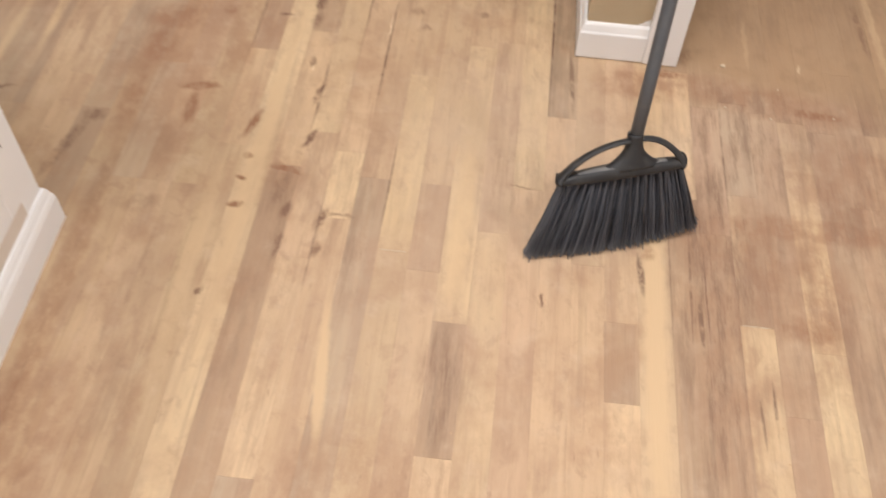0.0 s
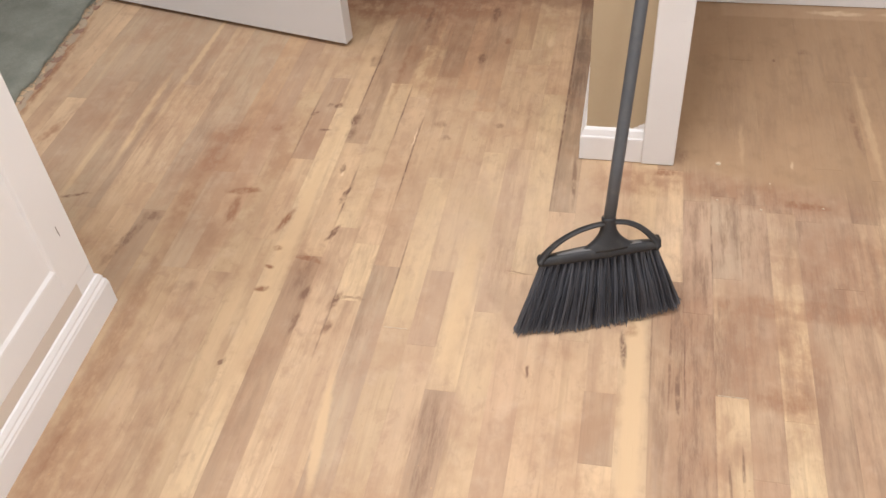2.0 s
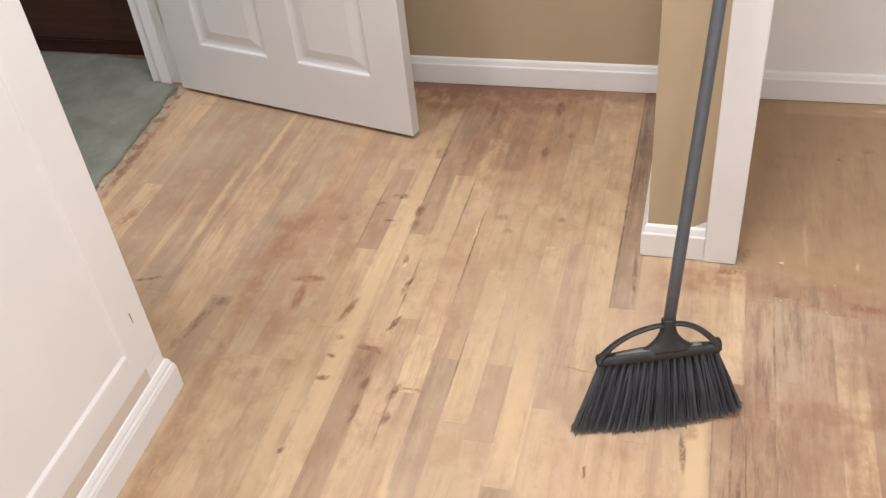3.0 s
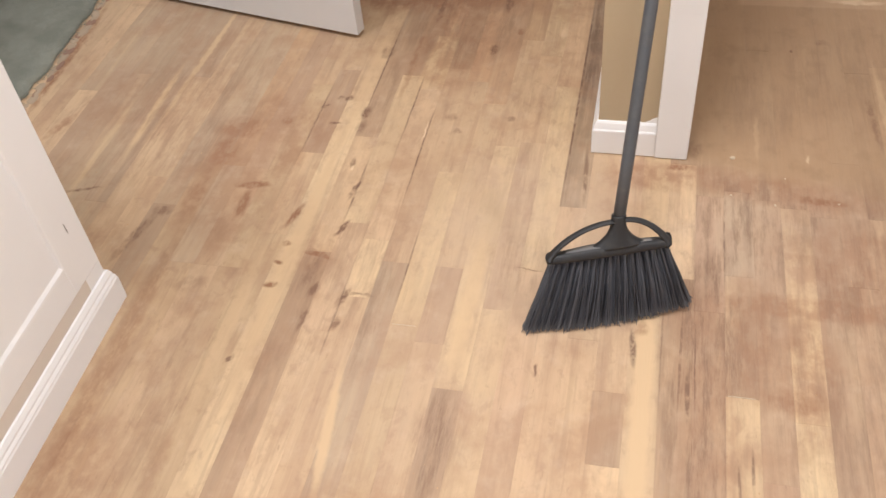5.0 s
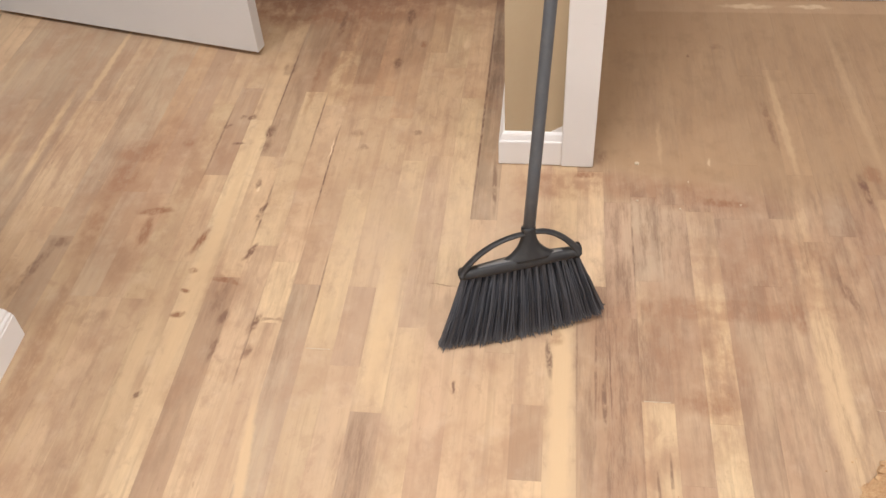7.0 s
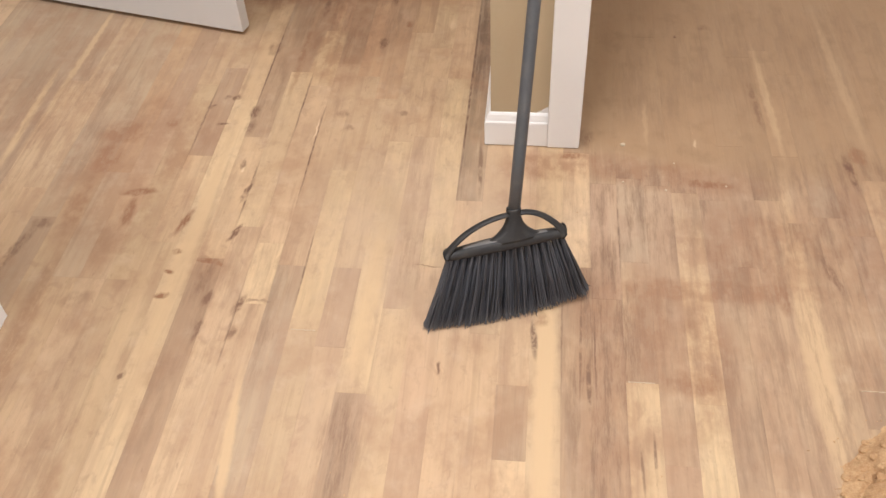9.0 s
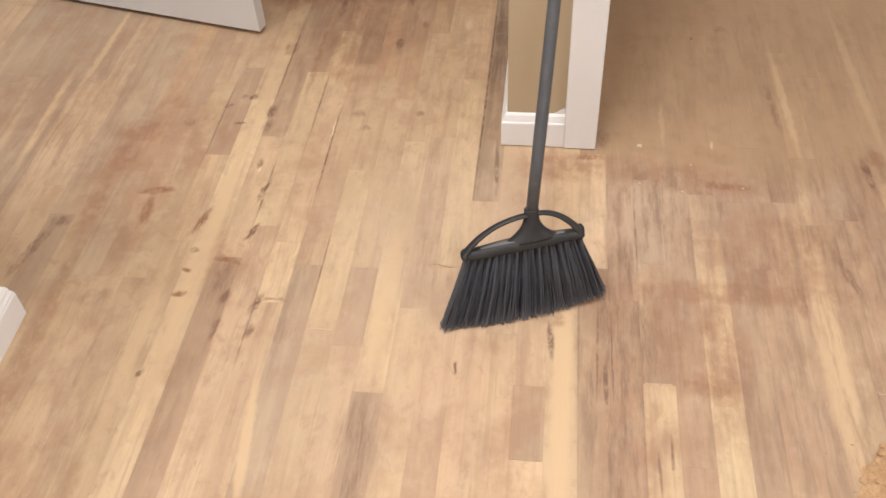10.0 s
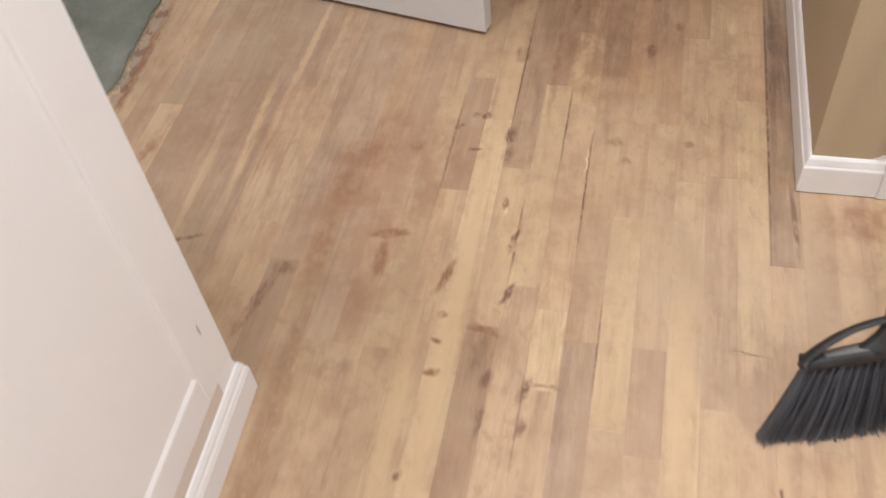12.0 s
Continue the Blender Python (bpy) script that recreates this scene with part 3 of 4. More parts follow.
def panel_door():
    d = thing("door_1", (-1.337, 1.311, 0.015), DOOR_TURN)
    w, h, th = 0.856, 2.02, 0.035
    xs = [(0.124, 0.386), (0.486, 0.744)]
    zs = [(0.163, 0.72), (0.86, 1.50), (1.62, 1.88)]
    bm = bmesh.new()
    # stiles and rails on the front and back, panels sunk with a sloped moulding and a raised field
    for a, b in ((0, xs[0][0]), (xs[0][1], xs[1][0]), (xs[1][1], w)):
        box(bm, a, b, 0, th, 0, h)
    for a, b in xs:
        for lo, hi in ((0, zs[0][0]), (zs[0][1], zs[1][0]), (zs[1][1], zs[2][0]), (zs[2][1], h)):
            box(bm, a, b, 0, th, lo, hi)
    bmesh.ops.remove_doubles(bm, verts=bm.verts, dist=1e-5)
    part("door_leaf", bm, DOOR_WHITE, d)
    for a, b in xs:
        for lo, hi in zs:
            bm = bmesh.new()
            for s, y0 in ((1, 0.0), (-1, th)):
                rings = []
                for inset, depth in ((0, 0.0015), (0.004, 0.0005), (0.010, 0.007), (0.018, 0.009), (0.026, 0.009), (0.052, 0.003), (0.054, 0.0025)):
                    y = y0 + s * depth
                    rings.append([bm.verts.new(v) for v in ((a + inset, y, lo + inset), (b - inset, y, lo + inset), (b - inset, y, hi - inset), (a + inset, y, hi - inset))])
                for u, v in zip(rings, rings[1:]):
                    for j in range(4):
                        bm.faces.new((u[j], u[(j + 1) % 4], v[(j + 1) % 4], v[j]))
                bm.faces.new(rings[-1])
            bmesh.ops.recalc_face_normals(bm, faces=bm.faces)
            part("door_panel", bm, DOOR_WHITE, d)
    for z in (0.22, 1.0, 1.8):
        bm = bmesh.new()
        tube(bm, [(-0.006, 0.004, z), (-0.006, 0.004, z + 0.09)], 0.006, 10)
        part("hinge", bm, METAL, d, "small metal hinge knuckle")
    bm = bmesh.new()
    tube(bm, [(w - 0.06, -0.0, 0.96), (w - 0.06, -0.03, 0.96)], 0.011, 12)
    bmesh.ops.create_uvsphere(bm, u_segments=16, v_segments=10, radius=0.027, matrix=pose(w - 0.06, -0.05, 0.96))
    part("door_knob", bm, METAL, d, "round metal door knob", True)
    return tagged(d, "white six-panel door standing half open", "door", kind="structure")


panel_door()

# ---------- panelled cabinet ----------


def end_cabinet():
    """Base cabinet whose end panel faces the hall; local x points out of the panel, y along it away from the far corner."""
    c = thing("cabinet", (-0.745, 0.120, 0), 0)
    deep, run, top = 0.60, 1.9, 1.08
    part("body", boxed(-deep, -0.020, -run, -0.002, 0.0, top - 0.002), CABINET_WHITE, c)
    x0, x1 = -0.020, 0.0
    # frame: far stile, stile between the two panels, rails
    low, sill = 0.120, 0.186
    part("stile", boxed(x0, x1, -0.093, 0.0, low, top, bevel=0.0015), CABINET_WHITE, c)
    part("stile_foot", boxed(x0, x1 - 0.0005, -0.056, -0.001, 0.0, low - 0.0005), CABINET_WHITE, c)
    part("stile", boxed(x0, x1, -0.680, -0.590, low, top, bevel=0.0015), CABINET_WHITE, c)
    part("stile", boxed(x0, x1, -run, -1.20, low, top, bevel=0.0015), CABINET_WHITE, c)
    for y0, y1 in ((-0.590, -0.093), (-1.20, -0.680)):
        part("rail", boxed(x0, x1 - 0.0004, y0, y1, low, sill, bevel=0.0012), CABINET_WHITE, c)
        part("rail", boxed(x0, x1 - 0.0004, y0, y1, top - 0.09, top, bevel=0.0012), CABINET_WHITE, c)
        bm = bmesh.new()
        rings = []
        for inset, depth in ((-0.001, -0.0005), (0.002, -0.0010), (0.007, -0.0052), (0.009, -0.0055)):
            rings.append([bm.verts.new((depth, yy, zz)) for yy, zz in ((y0 + inset * 0.6, sill + inset * 1.3), (y1 - inset * 0.6, sill + inset * 1.3), (y1 - inset * 0.6, top - 0.09 - inset), (y0 + inset * 0.6, top - 0.09 - inset))])
        for u, v in zip(rings, rings[1:]):
            for j in range(4):
                bm.faces.new((u[j], u[(j + 1) % 4], v[(j + 1) % 4], v[j]))
        bm.faces.new(rings[-1])
        bmesh.ops.recalc_face_normals(bm, faces=bm.faces)
        part("panel", bm, CABINET_WHITE, c)
    # nearly flush tan strip between the frame and the base moulding
    part("recess", boxed(-0.019, -0.0008, -run, -0.056, 0.05, low - 0.0005), SHADOW_TAN, c, "tan strip above the base moulding")
    # base moulding round the corner
    prof = [(0, 0), (0.013, 0), (0.013, 0.058), (0.0115, 0.062), (0.0115, 0.066), (0.008, 0.072), (0.008, 0.077), (0.004, 0.0865), (0, 0.088)]
    part("base_moulding", swept(prof, [(0.0, -run), (0.0, 0.0), (-deep, 0.0)]), CABINET_WHITE, c, "stepped white base moulding")
    # the chip in the paint
    bm = bmesh.new()
    vs = [bm.verts.new((0.0006, y, z)) for y, z in ((-0.0445, 0.257), (-0.0435, 0.232), (-0.0415, 0.233), (-0.0425, 0.256))]
    bm.faces.new(vs)
    part("paint_chip", bm, SCRATCH, c, "dark scratch in the white paint")
    c.rotation_euler = (0, 0, radians(1.3))
    return tagged(c, "white painted panelled cabinet end with base moulding", "cabinet")


end_cabinet()

# ---------- side room: carpet, dark cupboard ----------


def carpet():
    bm = bmesh.new()
    nx, ny = 46, 120
    x0, x1, y0, y1 = -3.9, -1.334, -0.6, 1.513
    grid = []
    for i in range(nx + 1):
        col = []
        for j in range(ny + 1):
            u, v = i / nx, j / ny
            y = y0 + (y1 - y0) * v
            edge = x1 - 0.075 * max(0, (y - 0.85)) + 0.013 * noise.noise((y * 14, 0, 3)) + 0.006 * noise.noise((y * 60, 0, 9))
            if y > 1.325:
                edge = -1.405 + 0.01 * noise.noise((y * 40, 1, 1)) if y < 1.352 else -1.482
            x = x0 + (edge - x0) * u ** 0.6
            back = max(0.0, min(1.0, (x + 1.84) / 0.34))
            far = y - 0.02 * back * back * (3 - 2 * back) * max(0.0, (y - 1.36) / 0.153) + (0.012 * noise.noise((x * 22, 2, 2)) if j == ny else 0)
            z = 0.010 + 0.004 * noise.noise((x * 6, y * 6, 0)) + (0.006 * noise.noise((x * 3, y * 22, 4)) if u > 0.97 else 0)
            col.append((bm.verts.new((x, far, z)), bm.verts.new((x, far, 0.001))))
        grid.append(col)
    for i in range(nx):
        for j in range(ny):
            bm.faces.new((grid[i][j][0], grid[i + 1][j][0], grid[i + 1][j + 1][0], grid[i][j + 1][0]))
    for j in range(ny):
        bm.faces.new((grid[nx][j][0], grid[nx][j][1], grid[nx][j + 1][1], grid[nx][j + 1][0]))
    for i in range(nx):
        bm.faces.new((grid[i][ny][0], grid[i + 1][ny][0], grid[i + 1][ny][1], grid[i][ny][1]))
    return tagged(part("carpet", bm, CARPET, smooth=True), "worn grey-green carpet with a ragged cut edge", "carpet")


carpet()


def frayed_threads():
    bm = bmesh.new()
    rnd = random.Random(5)
    for _ in range(70):
        y = rnd.uniform(0.65, 1.31)
        x = -1.334 - 0.075 * max(0, y - 0.85)
        a = rnd.uniform(-1.2, 1.2)
        l = rnd.uniform(0.008, 0.024)
        tube(bm, [(x - 0.004, y, 0.009), (x + l * 0.5 * math.cos(a), y + l * 0.5 * math.sin(a), 0.009), (x + l * math.cos(a), y + l * math.sin(a), 0.003)], 0.0009, 4)
    return tagged(part("carpet_threads", bm, CARPET), "loose frayed threads along the carpet's cut edge", "threads", kind="stuff")


frayed_threads()


def dark_cupboard():
    c = thing("cupboard", (-2.30, 1.518, 0), 0)
    part("plinth", boxed(-0.75, 0.72, 0.012, 0.5, 0.0, 0.055, bevel=0.002), DARK_WOOD, c)
    part("front_panel", boxed(-0.75, 0.72, 0.0, 0.02, 0.060, 0.62, bevel=0.002), DARK_WOOD, c)
    part("body", boxed(-0.75, 0.72, 0.021, 0.5, 0.060, 0.78, bevel=0.003), DARK_WOOD, c)
    part("bead", boxed(-0.75, 0.60, -0.003, 0.012, 0.0553, 0.0573, bevel=0.0006), DARK_WOOD, c, "reddish worn bead above the plinth")
    return tagged(c, "dark red-brown wooden cupboard standing past the carpet", "cupboard")


dark_cupboard()

# crumbs along the threshold
chip_rnd = random.Random(11)
for i in range(26):
    y = 0.70 + 0.60 * i / 25 + chip_rnd.uniform(-0.01, 0.01)
    x = -1.310 - 0.075 * max(0, y - 0.85) + chip_rnd.uniform(-0.008, 0.004)
    sx, sy = chip_rnd.uniform(0.008, 0.016), chip_rnd.uniform(0.014, 0.034)
    bm = bmesh.new()
    ring = [(math.cos(a) * sx * chip_rnd.uniform(0.7, 1.1), math.sin(a) * sy * chip_rnd.uniform(0.7, 1.1)) for a in [k * math.pi / 3.5 for k in range(7)]]
    lo = [bm.verts.new((px, py, 0)) for px, py in ring]
    hi = [bm.verts.new((px * 0.85, py * 0.85, 0.0016 + 0.00009 * i)) for px, py in ring]
    bm.faces.new(lo[::-1]), bm.faces.new(hi)
    for k in range(7):
        bm.faces.new((lo[k], lo[(k + 1) % 7], hi[(k + 1) % 7], hi[k]))
    chip = part("threshold_chip", bm, FILLER if i % 3 else BRICK_CHIP)
    chip.location = (x, y, 0.0003)
    tagged(chip, "flat broken chip of old threshold filler" if i % 3 else "flat reddish broken chip by the threshold", "chip", "chips along the threshold")

# ---------- broom ----------
HEAD_L, HEAD_R = Vector((0.129, 0.212, 0.140)), Vector((0.337, 0.284, 0.142))
TIP_L, TIP_R = Vector((0.087, 0.160, 0.002)), Vector((0.391, 0.263, 0.004))
NECK = Vector((0.246, 0.276, 0.200))
LEAN_DIR = Vector((0.063, 0.44, 1.0)).normalized()


def broom():
    b = thing("broom", (0.24, 0.22, 0))
    off = Vector((0.24, 0.22, 0))
    along = (HEAD_R - HEAD_L).normalized()
    up = (LEAN_DIR - along * LEAN_DIR.dot(along)).normalized()
    front = along.cross(up) * 1.0
    if front.y > 0:
        front = -front
    mid = (HEAD_L + HEAD_R) / 2
    half = (HEAD_R - HEAD_L).length / 2

    def P(u, v, w):
        """u along the head, v up it, w out of its front."""
        return mid + along * u + up * v + front * w - off
    nu = (NECK - mid).dot(along)

    # head block: a shallow channel, thicker in the middle, rounded ends
    bm = bmesh.new()
    rings = []
    n = 26
    for i in range(n + 1):
        s = -1 + 2 * i / n
        u = s * (half + 0.006)
        t = 0.0095 + 0.0055 * (1 - s * s) - (0.004 if i in (0, n) else 0)
        h0, h1 = -0.005, 0.009 + 0.005 * (1 - s * s) - (0.003 if i in (0, n) else 0)
        ring = []
        for w, v in ((-t, h0), (t, h0), (t + 0.0015, h0 + 0.004), (t, h1 - 0.004), (t - 0.004, h1), (-t + 0.004, h1), (-t, h1 - 0.004), (-t - 0.0015, h0 + 0.004)):
            ring.append(bm.verts.new(P(u, v, w)))
        rings.append(ring)
    for a, c in zip(rings, rings[1:]):
        for j in range(8):
            bm.faces.new((a[j], a[(j + 1) % 8], c[(j + 1) % 8], c[j]))
    bm.faces.new(rings[0]), bm.faces.new(rings[-1])
    bmesh.ops.recalc_face_normals(bm, faces=bm.faces)
    head = part("head", bm, BLACK, b, "black plastic broom head with a bowed guard", True)

    # a paler grey skin on the sloping upper face between the ends of the guard
    bm = bmesh.new()
    rows = []
    for i in range(25):
        s = -1 + 2 * i / 24
        t = 0.0055 + 0.0065 * (1 - s * s)
        h = 0.0100 + 0.0052 * (1 - s * s)
        rows.append([bm.verts.new(P(s * (half - 0.006), v, w)) for w, v in ((t, h - 0.005), (t - 0.001, h - 0.0005), (-t + 0.001, h - 0.0005), (-t, h - 0.005))])
    for a, c in zip(rows, rows[1:]):
        for j in range(3):
            bm.faces.new((a[j], a[j + 1], c[j + 1], c[j]))
    bmesh.ops.recalc_face_normals(bm, faces=bm.faces)
    part("upper_face", bm, GREY_TOP, head, "paler grey upper face", True)

    # bowed guard: from both ends up to the socket
    for side in (-1, 1):
        bm = bmesh.new()
        pts, rad = [], []
        end = side * (half - 0.001)
        top_v = (NECK - mid).dot(up) - 0.004
        for i in range(19):
            q = i / 18
            a = q * math.pi / 2
            u = nu + side * 0.006 + (end - nu - side * 0.006) * math.cos(a) ** 0.92
            v = 0.004 + (top_v - 0.004) * math.sin(a) ** (1.65 if side < 0 else 1.85)
            pts.append(P(u, v, 0.004 * math.sin(a)))
            rad.append(0.0062 - 0.0030 * math.sin(a) + 0.0030 * math.exp(-14 * q))
        tube(bm, pts, rad, 12, 2.0)
        part("guard", bm, BLACK, head, smooth=True)

    # socket: a flared neck that spreads into the head
    bm = bmesh.new()
    rings = []
    for i in range(15):
        q = i / 14
        v = 0.008 + q * ((NECK - mid).dot(up) - 0.002)
        wide = 0.0135 + 0.046 * (1 - q) ** 3.2
        thick = 0.0135 + 0.004 * (1 - q) ** 2
        cu = nu * q + (1 - q) * (nu * 0.75)
        rings.append([bm.verts.new(P(cu + wide * math.cos(k * math.pi / 8), v, thick * math.sin(k * math.pi / 8))) for k in range(16)])
    for a, c in zip(rings, rings[1:]):
        for j in range(16):
            bm.faces.new((a[j], a[(j + 1) % 16], c[(j + 1) % 16], c[j]))
    bm.faces.new(rings[0]), bm.faces.new(rings[-1])
    bmesh.ops.recalc_face_normals(bm, faces=bm.faces)
    part("socket", bm, BLACK, head, smooth=True)

    # handle: leans back against the casing
    bm = bmesh.new()
    s0 = NECK - LEAN_DIR * 0.03
    length = 1.115
    tube(bm, [s0 + LEAN_DIR * (length * k / 8) - off for k in range(9)], 0.0112, 24)
    handle = part("handle", bm, GREY_TUBE, b, "grey coated metal broom handle", True)
    bm = bmesh.new()
    tube(bm, [s0 + LEAN_DIR * (length + d) - off for d in (-0.03, 0.0, 0.012, 0.018)], [0.0122, 0.0122, 0.010, 0.005], 20)
    part("end_cap", bm, BLACK, handle, smooth=True)

    # bristles: seventeen tufts of fibres in two rows, flared to both sides
    rnd = random.Random(3)
    for k in range(17):
        bm = bmesh.new()
        for fibre in range(165):
            turn, out = rnd.uniform(0, 6.283), math.sqrt(rnd.random())
            core = fibre % 4 == 0
            side, fore = out * math.cos(turn), out * math.sin(turn)
            s = (k + 0.5 + 0.36 * side) / 17
            e = min(1.0, max(0.0, (k + 0.5 + (0.75 if core else 0.54) * side + rnd.gauss(0, 0.12)) / 17))
            a = HEAD_L.lerp(HEAD_R, s) + front * (0.0085 * fore if not core else -0.004) - up * 0.002
            z = rnd.uniform(0.0012, 0.0035) + 0.002 * max(0.0, math.sin(e * 7 + 1)) + 0.007 * e ** 3
            c = TIP_L.lerp(TIP_R, e) + Vector((0, -1, 0)) * (0.014 * math.sin(math.pi * e) + (0.013 * fore if not core else -0.004) + rnd.gauss(0, 0.003))
            c.z = z
            bow = front * rnd.gauss(0.003, 0.002) + along * rnd.gauss(0, 0.0012)
            split = c + Vector((rnd.gauss(0, 0.0022), rnd.gauss(-0.001, 0.0026), rnd.uniform(0, 0.003)))
            pts = [a, a.lerp(c, 0.5) + bow, a.lerp(c, 0.9) + bow * 0.3, split]
            r = rnd.uniform(0.0014, 0.0020) if core else rnd.uniform(0.0008, 0.0014)
            tube(bm, [p - off for p in pts], [r, r, r, r * 0.5], 4)
        part("bristle_tuft", bm, BRISTLE, b)
    return tagged(b, "black angle broom with grey handle leaning on the casing", "broom")


broom()

# ---------- sawdust ----------


def sawdust_heap():
    bm = bmesh.new()
    n = 170
    cx, cy, r = 0.985, -0.165, 0.205
    rnd = random.Random(17)
    lumps = []
    for _ in range(100):
        a, d = rnd.uniform(0, 6.283), math.sqrt(rnd.random()) * 0.95
        lumps.append((d * math.cos(a), d * math.sin(a), rnd.uniform(0.09, 0.22), rnd.uniform(0.5, 1.0)))
    vs = {}
    for i in range(n + 1):
        for j in range(n + 1):
            x, y = -1 + 2 * i / n, -1 + 2 * j / n
            d = math.hypot(x, y) * (1.04 + 0.12 * noise.noise((x * 2.2, y * 2.2, 5)) + 0.06 * noise.noise((x * 9, y * 9, 2)))
            if d >= 1.0:
                continue
            wx, wy = x + 0.05 * noise.noise((x * 9, y * 9, 1)), y + 0.05 * noise.noise((x * 9, y * 9, 8))
            bump = max(0.0, max(h * lr * math.sqrt(max(0.0, 1 - ((wx - lx) ** 2 + (wy - ly) ** 2) / lr ** 2)) for lx, ly, lr, h in lumps))
            fade = min(1.0, (1 - d) * 2.2)
            p = Vector((x * 30, y * 30, 1))
            z = 0.016 * (1 - d * d) * min(1.0, 0.25 + (1 - d) * 3) + fade * (0.25 * bump + 0.0050 * noise.noise(p * 0.5) + 0.0030 * noise.noise(p) + 0.0016 * noise.noise(p * 2.7))
            vs[i, j] = bm.verts.new((cx + x * r, cy + y * r, max(0.0008, z)))
    for i in range(n):
        for j in range(n):
            q = [vs.get(k) for k in ((i, j), (i + 1, j), (i + 1, j + 1), (i, j + 1))]
            if all(q):
                bm.faces.new(q)
    # loose clods lying over the heap
    spots = [vs[k].co.copy() for k in sorted(vs)]
    for _ in range(140):
        at, s = rnd.choice(spots), rnd.uniform(0.004, 0.011)
        made = bmesh.ops.create_icosphere(bm, subdivisions=2, radius=s, matrix=pose(at.x, at.y, at.z + s * 0.1, 0, 0, rnd.uniform(0, 360)))
        for v in made["verts"]:
            out = v.co - at
            v.co = at + out * (1 + 0.55 * noise.noise(v.co * 110) + 0.2 * noise.noise(v.co * 330))
            v.co.z = max(0.0008, at.z + (v.co.z - at.z) * 0.6)
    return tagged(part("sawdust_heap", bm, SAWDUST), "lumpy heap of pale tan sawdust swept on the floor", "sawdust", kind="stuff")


sawdust_heap()


def crumbs():
    rnd = random.Random(21)
    bm = bmesh.new()
    for _ in range(280):
        if rnd.random() < 0.35:
            a, d = rnd.uniform(0, 6.28), 0.20 + abs(rnd.gauss(0, 0.03))
            x, y = 0.985 + d * math.cos(a), -0.165 + d * math.sin(a)
            s = rnd.uniform(0.0006, 0.0019)
        else:
            x, y = rnd.uniform(-1.3, 1.5), rnd.uniform(-0.4, 1.45)
            s = rnd.uniform(0.0006, 0.0014)
        if x < -0.73 and y < 0.17 or (0.16 < x < 0.4 and y > 0.7):
            continue
        m = pose(x, y, s * 0.5, rnd.uniform(0, 90), rnd.uniform(0, 90), rnd.uniform(0, 180)) @ Matrix.Diagonal((s * 1.6, s, s * 0.7, 1))
        bmesh.ops.create_icosphere(bm, subdivisions=1, radius=1.0, matrix=m) if s > 0.0018 else bmesh.ops.create_cone(bm, segments=4, cap_ends=True, radius1=1, radius2=0.5, depth=1, matrix=m)
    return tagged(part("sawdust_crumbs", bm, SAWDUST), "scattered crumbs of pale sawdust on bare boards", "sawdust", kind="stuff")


crumbs()

# plaster crumbs by the alcove
crumb_rnd = random.Random(31)
for x, y, r in ((0.476, 0.712, 0.0055), (0.472, 0.588, 0.0030), (0.562, 0.566, 0.0030), (0.690, 0.585, 0.0022), (0.585, 0.655, 0.0018)):
    bm = bmesh.new()
    bmesh.ops.create_icosphere(bm, subdivisions=2, radius=r)
    for v in bm.verts:
        v.co *= 1 + 0.5 * noise.noise(v.co * 260 + Vector((x * 50, y * 50, 0)))
        v.co.z = max(v.co.z * 0.5 + r * 0.3, 0.0)
    crumb = part("plaster_crumb", bm, CHIP)
    crumb.location = (x, y, 0.0)
    crumb.rotation_euler = (0, 0, crumb_rnd.uniform(0, 3))
    tagged(crumb, "small pale plaster crumb lying on the boards", "crumb", "plaster crumbs by the alcove")

# ---------- unseen lamps, added ---
for centre, _ in UNSEEN_LAMPS:
    l = thing("unseen_lamp", (centre[0], centre[1], centre[2]))
    bm = bmesh.new()
    tube(bm, [(0, 0, 0.0), (0, 0, 0.05), (0, 0, 0.08)], [0.17, 0.17, 0.16], 40)
    part("lamp_base", bm, WHITE, l)
    bm = bmesh.new()
    tube(bm, [(0, 0, -0.012), (0, 0, -0.001)], [0.15, 0.165], 40)
    part("diffuser", bm, GLOW, l)
    tagged(l, "unseen round flush lamp added under the ceiling", "lamp")

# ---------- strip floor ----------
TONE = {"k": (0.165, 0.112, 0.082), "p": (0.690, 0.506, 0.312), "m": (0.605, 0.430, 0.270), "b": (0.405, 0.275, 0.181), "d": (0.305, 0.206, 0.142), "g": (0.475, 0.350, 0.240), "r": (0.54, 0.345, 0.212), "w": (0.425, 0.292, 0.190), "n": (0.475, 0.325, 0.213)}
# tones of each strip from the near end to the far end, each with the place where its board ends
STRIPS_BY_DOORWAY = {
    -20: "g .5 g", -19: "g .9 g", -18: "n .3 g", -17: "g .4 g", -16: "g .2 m .9 g", -15: "m .5 m", -14: "g .41 g", -13: "m .56 g", -12: "m .24 g .56 r",
    -11: "m .24 m .557 n 1.2 m", -10: "m .24 m .9 m", -9: "m .35 m .627 w .97 m", -8: "p .84 m 1.3 b",
}
STRIPS_IN_HALL = {
    -7: "w .31 m .70 n 1.07 b", -6: "g -.31 p .10 m .405 p .96 n", -5: "m .195 p .36 m .905 p 1.15 r", -4: "g .30 m 1.0 n", -3: "m .134 p .593 m .95 r",
    -2: "m .1 n .30 m .86 r", -1: "p -.243 b 0 p .70 m 1.15 r", 0: "m .20 m .72 m 1.08 m", 1: "m .312 p .95 m", 2: "m .51 k", 3: "m .15 m .70 m", 4: "p -.115 b .036 m .4 m", 5: "p .3 p .70 m",
}
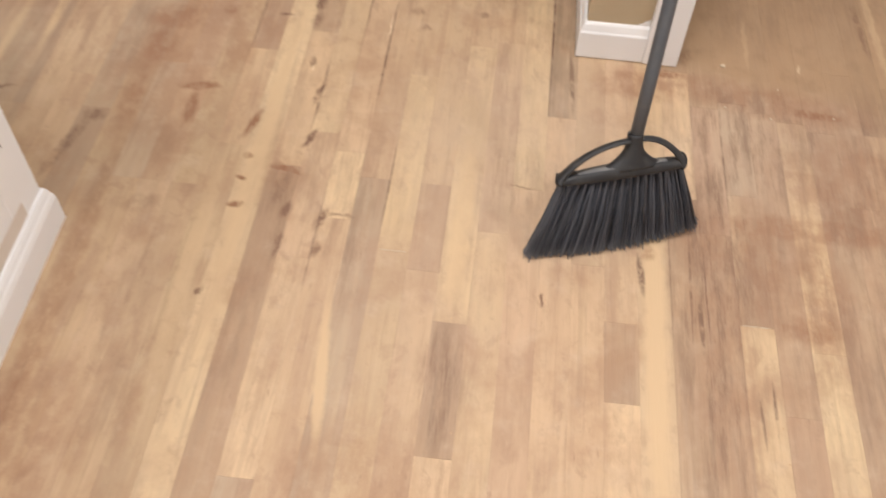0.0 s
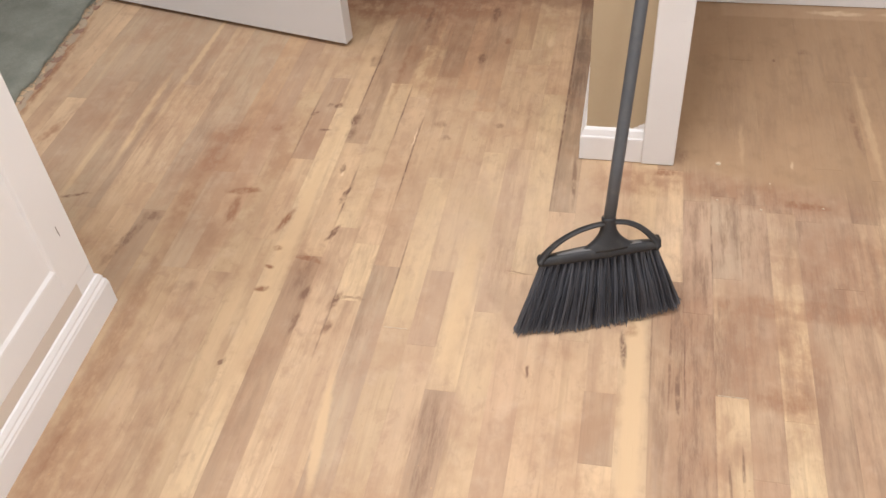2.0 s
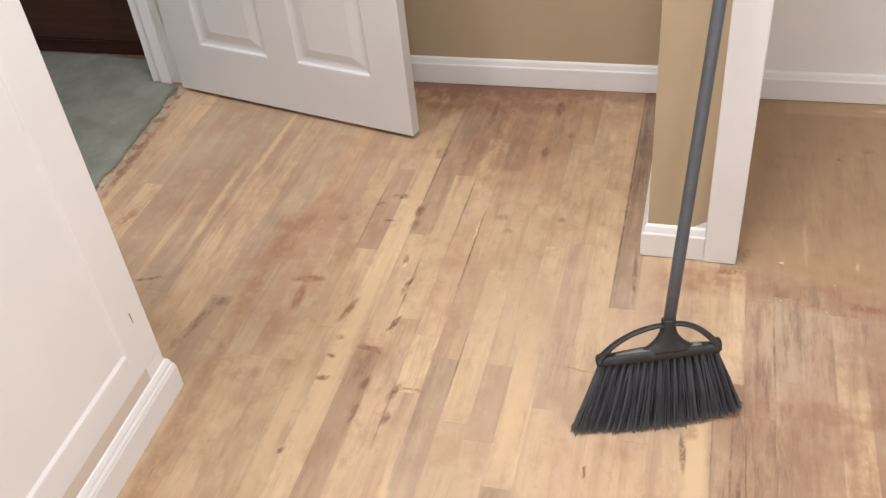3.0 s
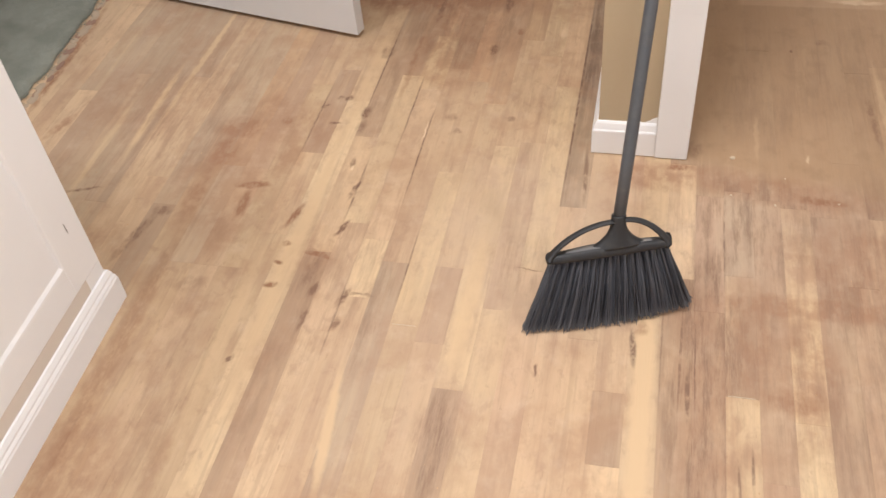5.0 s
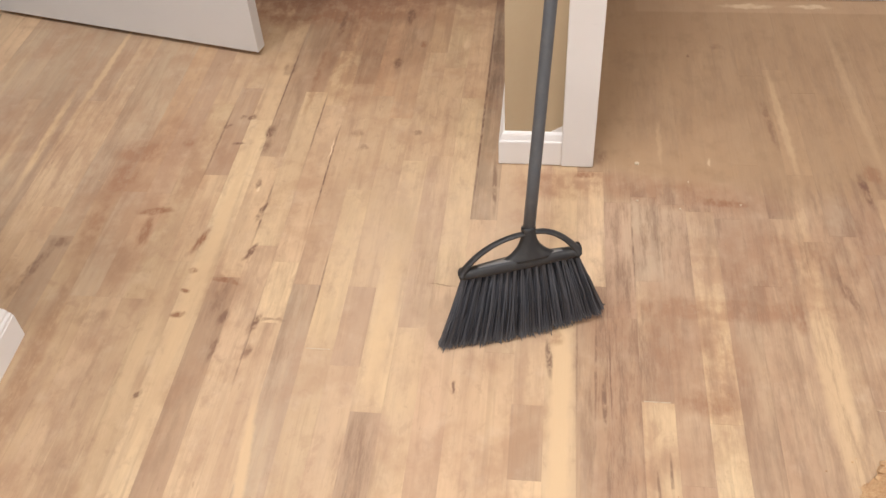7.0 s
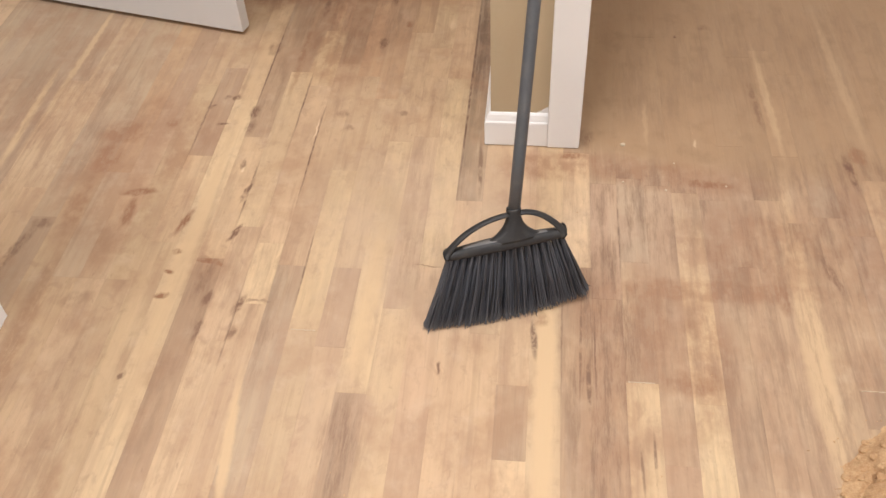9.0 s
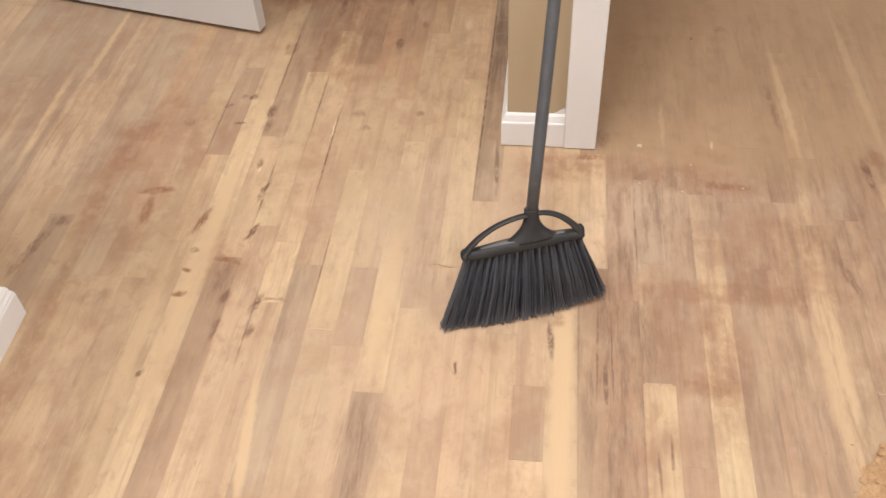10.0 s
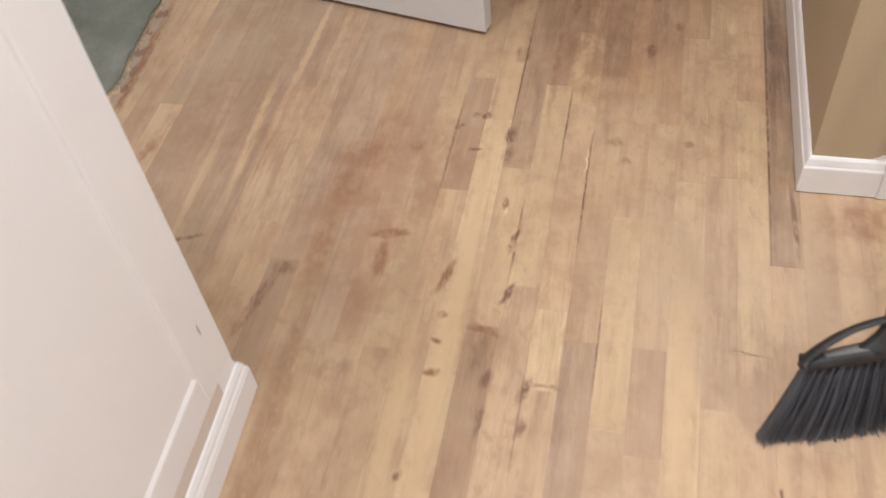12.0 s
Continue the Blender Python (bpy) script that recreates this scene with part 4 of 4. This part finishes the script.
STRIPS_BY_ALCOVE = {
    6: "b .33 p .68 b", 7: "b .25 n .58 b", 8: "p .058 b .35 g .6 b", 9: "n -.105 n .58 g 1.15 b", 10: "p .02 p .56 n", 11: "n .54 n", 12: "n .35 n .72 g",
    13: "n .546 d 1.07 b", 14: "n .48 n .69 m 1.1 b", 15: "m -.01 w .066 n .5 g 1.0 b", 16: "m .055 g .45 b", 17: "m .62 g", 18: "g .2 m .5 b", 19: "g .4 b",
}
STRIPS = {**STRIPS_BY_DOORWAY, **STRIPS_IN_HALL, **STRIPS_BY_ALCOVE}


def board_mesh(w, l, oak, z0=-0.012):
    e = 0.00018
    me = bpy.data.meshes.new("board")
    v = [(0, 0, z0), (w, 0, z0), (w, l, z0), (0, l, z0), (0, 0, -e), (w, 0, -e), (w, l, -e), (0, l, -e), (e, e, 0), (w - e, e, 0), (w - e, l - e, 0), (e, l - e, 0)]
    f = [(3, 2, 1, 0), (0, 1, 5, 4), (1, 2, 6, 5), (2, 3, 7, 6), (3, 0, 4, 7), (4, 5, 9, 8), (5, 6, 10, 9), (6, 7, 11, 10), (7, 4, 8, 11), (8, 9, 10, 11)]
    me.from_pydata(v, [], f)
    me.materials.append(oak)
    return me


def strip_floor():
    """One board a piece where the hall shows it; the rest of the floor joined."""
    rnd = random.Random(8)
    SUB, _, sb = material("subfloor", 0.9)
    sb.inputs["Base Color"].default_value = (0.06, 0.04, 0.025, 1)
    bm = bmesh.new()
    box(bm, -4.12, RIGHT + 0.12, BACK - 0.12, 2.47, -0.10, -0.013)
    floor = tagged(part("floor", bm, SUB), "sanded bare oak strip floor with old stains", "floor", kind="structure")
    start, end = -0.62, FAR - 0.002
    joined = []
    for row in range(-24, 30):
        x = row * B
        pieces = []
        if row in STRIPS:
            words = STRIPS[row].split()
            y = start
            for i in range(0, len(words), 2):
                to = float(words[i + 1]) if i + 1 < len(words) else end
                pieces.append((y, to, words[i]))
                y = to
        else:
            y = start
            while y < end:
                to = y + rnd.uniform(0.6, 1.6)
                to = end if to > end - 0.2 else to
                pieces.append((y, to, rnd.choice("mmgmmp" if row < 0 else "gbbmg")))
                y = to
        for y0, y1, t in pieces:
            k = rnd.uniform(0.92, 1.06)
            colour = [c * k * rnd.uniform(0.98, 1.02) for c in TONE[t]]
            w = B - 0.00006
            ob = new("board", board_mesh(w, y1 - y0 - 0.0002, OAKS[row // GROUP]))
            ob.location = (x, y0, rnd.uniform(-0.00012, 0.00012))
            ob.color = (*colour, 1)
            ob.parent = floor
        joined.append((x, BACK, start))
    # the rest of the floor, behind the hall's near end and in the side room
    bm = bmesh.new()
    for x, y0, y1 in joined:
        box(bm, x, x + B - 0.0004, y0, y1 - 0.0004, -0.012, 0.0)
    rest = part("boards_behind", bm, OAK, floor)
    rest.color = (*TONE["m"], 1)
    tagged(rest, kind="stuff")
    bm = boxed(30 * B, RIGHT, BACK, FAR, -0.012, -0.0002)
    rest = part("alcove_side_boards", bm, OAK, floor)
    rest.color = (*TONE["b"], 1)
    tagged(rest, kind="stuff")
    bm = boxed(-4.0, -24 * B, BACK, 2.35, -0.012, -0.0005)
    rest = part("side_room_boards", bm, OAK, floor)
    # darkest tone, painting in the shade between carpet and cupboard
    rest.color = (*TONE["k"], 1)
    tagged(rest, kind="stuff")


strip_floor()

# splintered ends that catch the light
for row, y in ((-3, 0.1365), (8, 0.0585), (15, 0.0668)):
    bm = bmesh.new()
    x0, n = row * B + 0.004, 7
    lo, hi = [], []
    for k in range(n + 1):
        x = x0 + (B - 0.010) * k / n
        w = 0.0011 + 0.0007 * math.sin(k * 2.3 + row)
        lo.append((bm.verts.new((x, y - w, 0.0002)), bm.verts.new((x, y - w * 0.3, 0.0011))))
        hi.append((bm.verts.new((x, y + 0.0008, 0.0002)), bm.verts.new((x, y + 0.0004, 0.0011))))
    for k in range(n):
        bm.faces.new((lo[k][0], lo[k + 1][0], lo[k + 1][1], lo[k][1]))
        bm.faces.new((lo[k][1], lo[k + 1][1], hi[k + 1][1], hi[k][1]))
        bm.faces.new((hi[k][1], hi[k + 1][1], hi[k + 1][0], hi[k][0]))
    sliver = part("splinter", bm, CHIP)
    tagged(sliver, "pale raised splinter at a board's end", "splinter", "splinters on the floor")
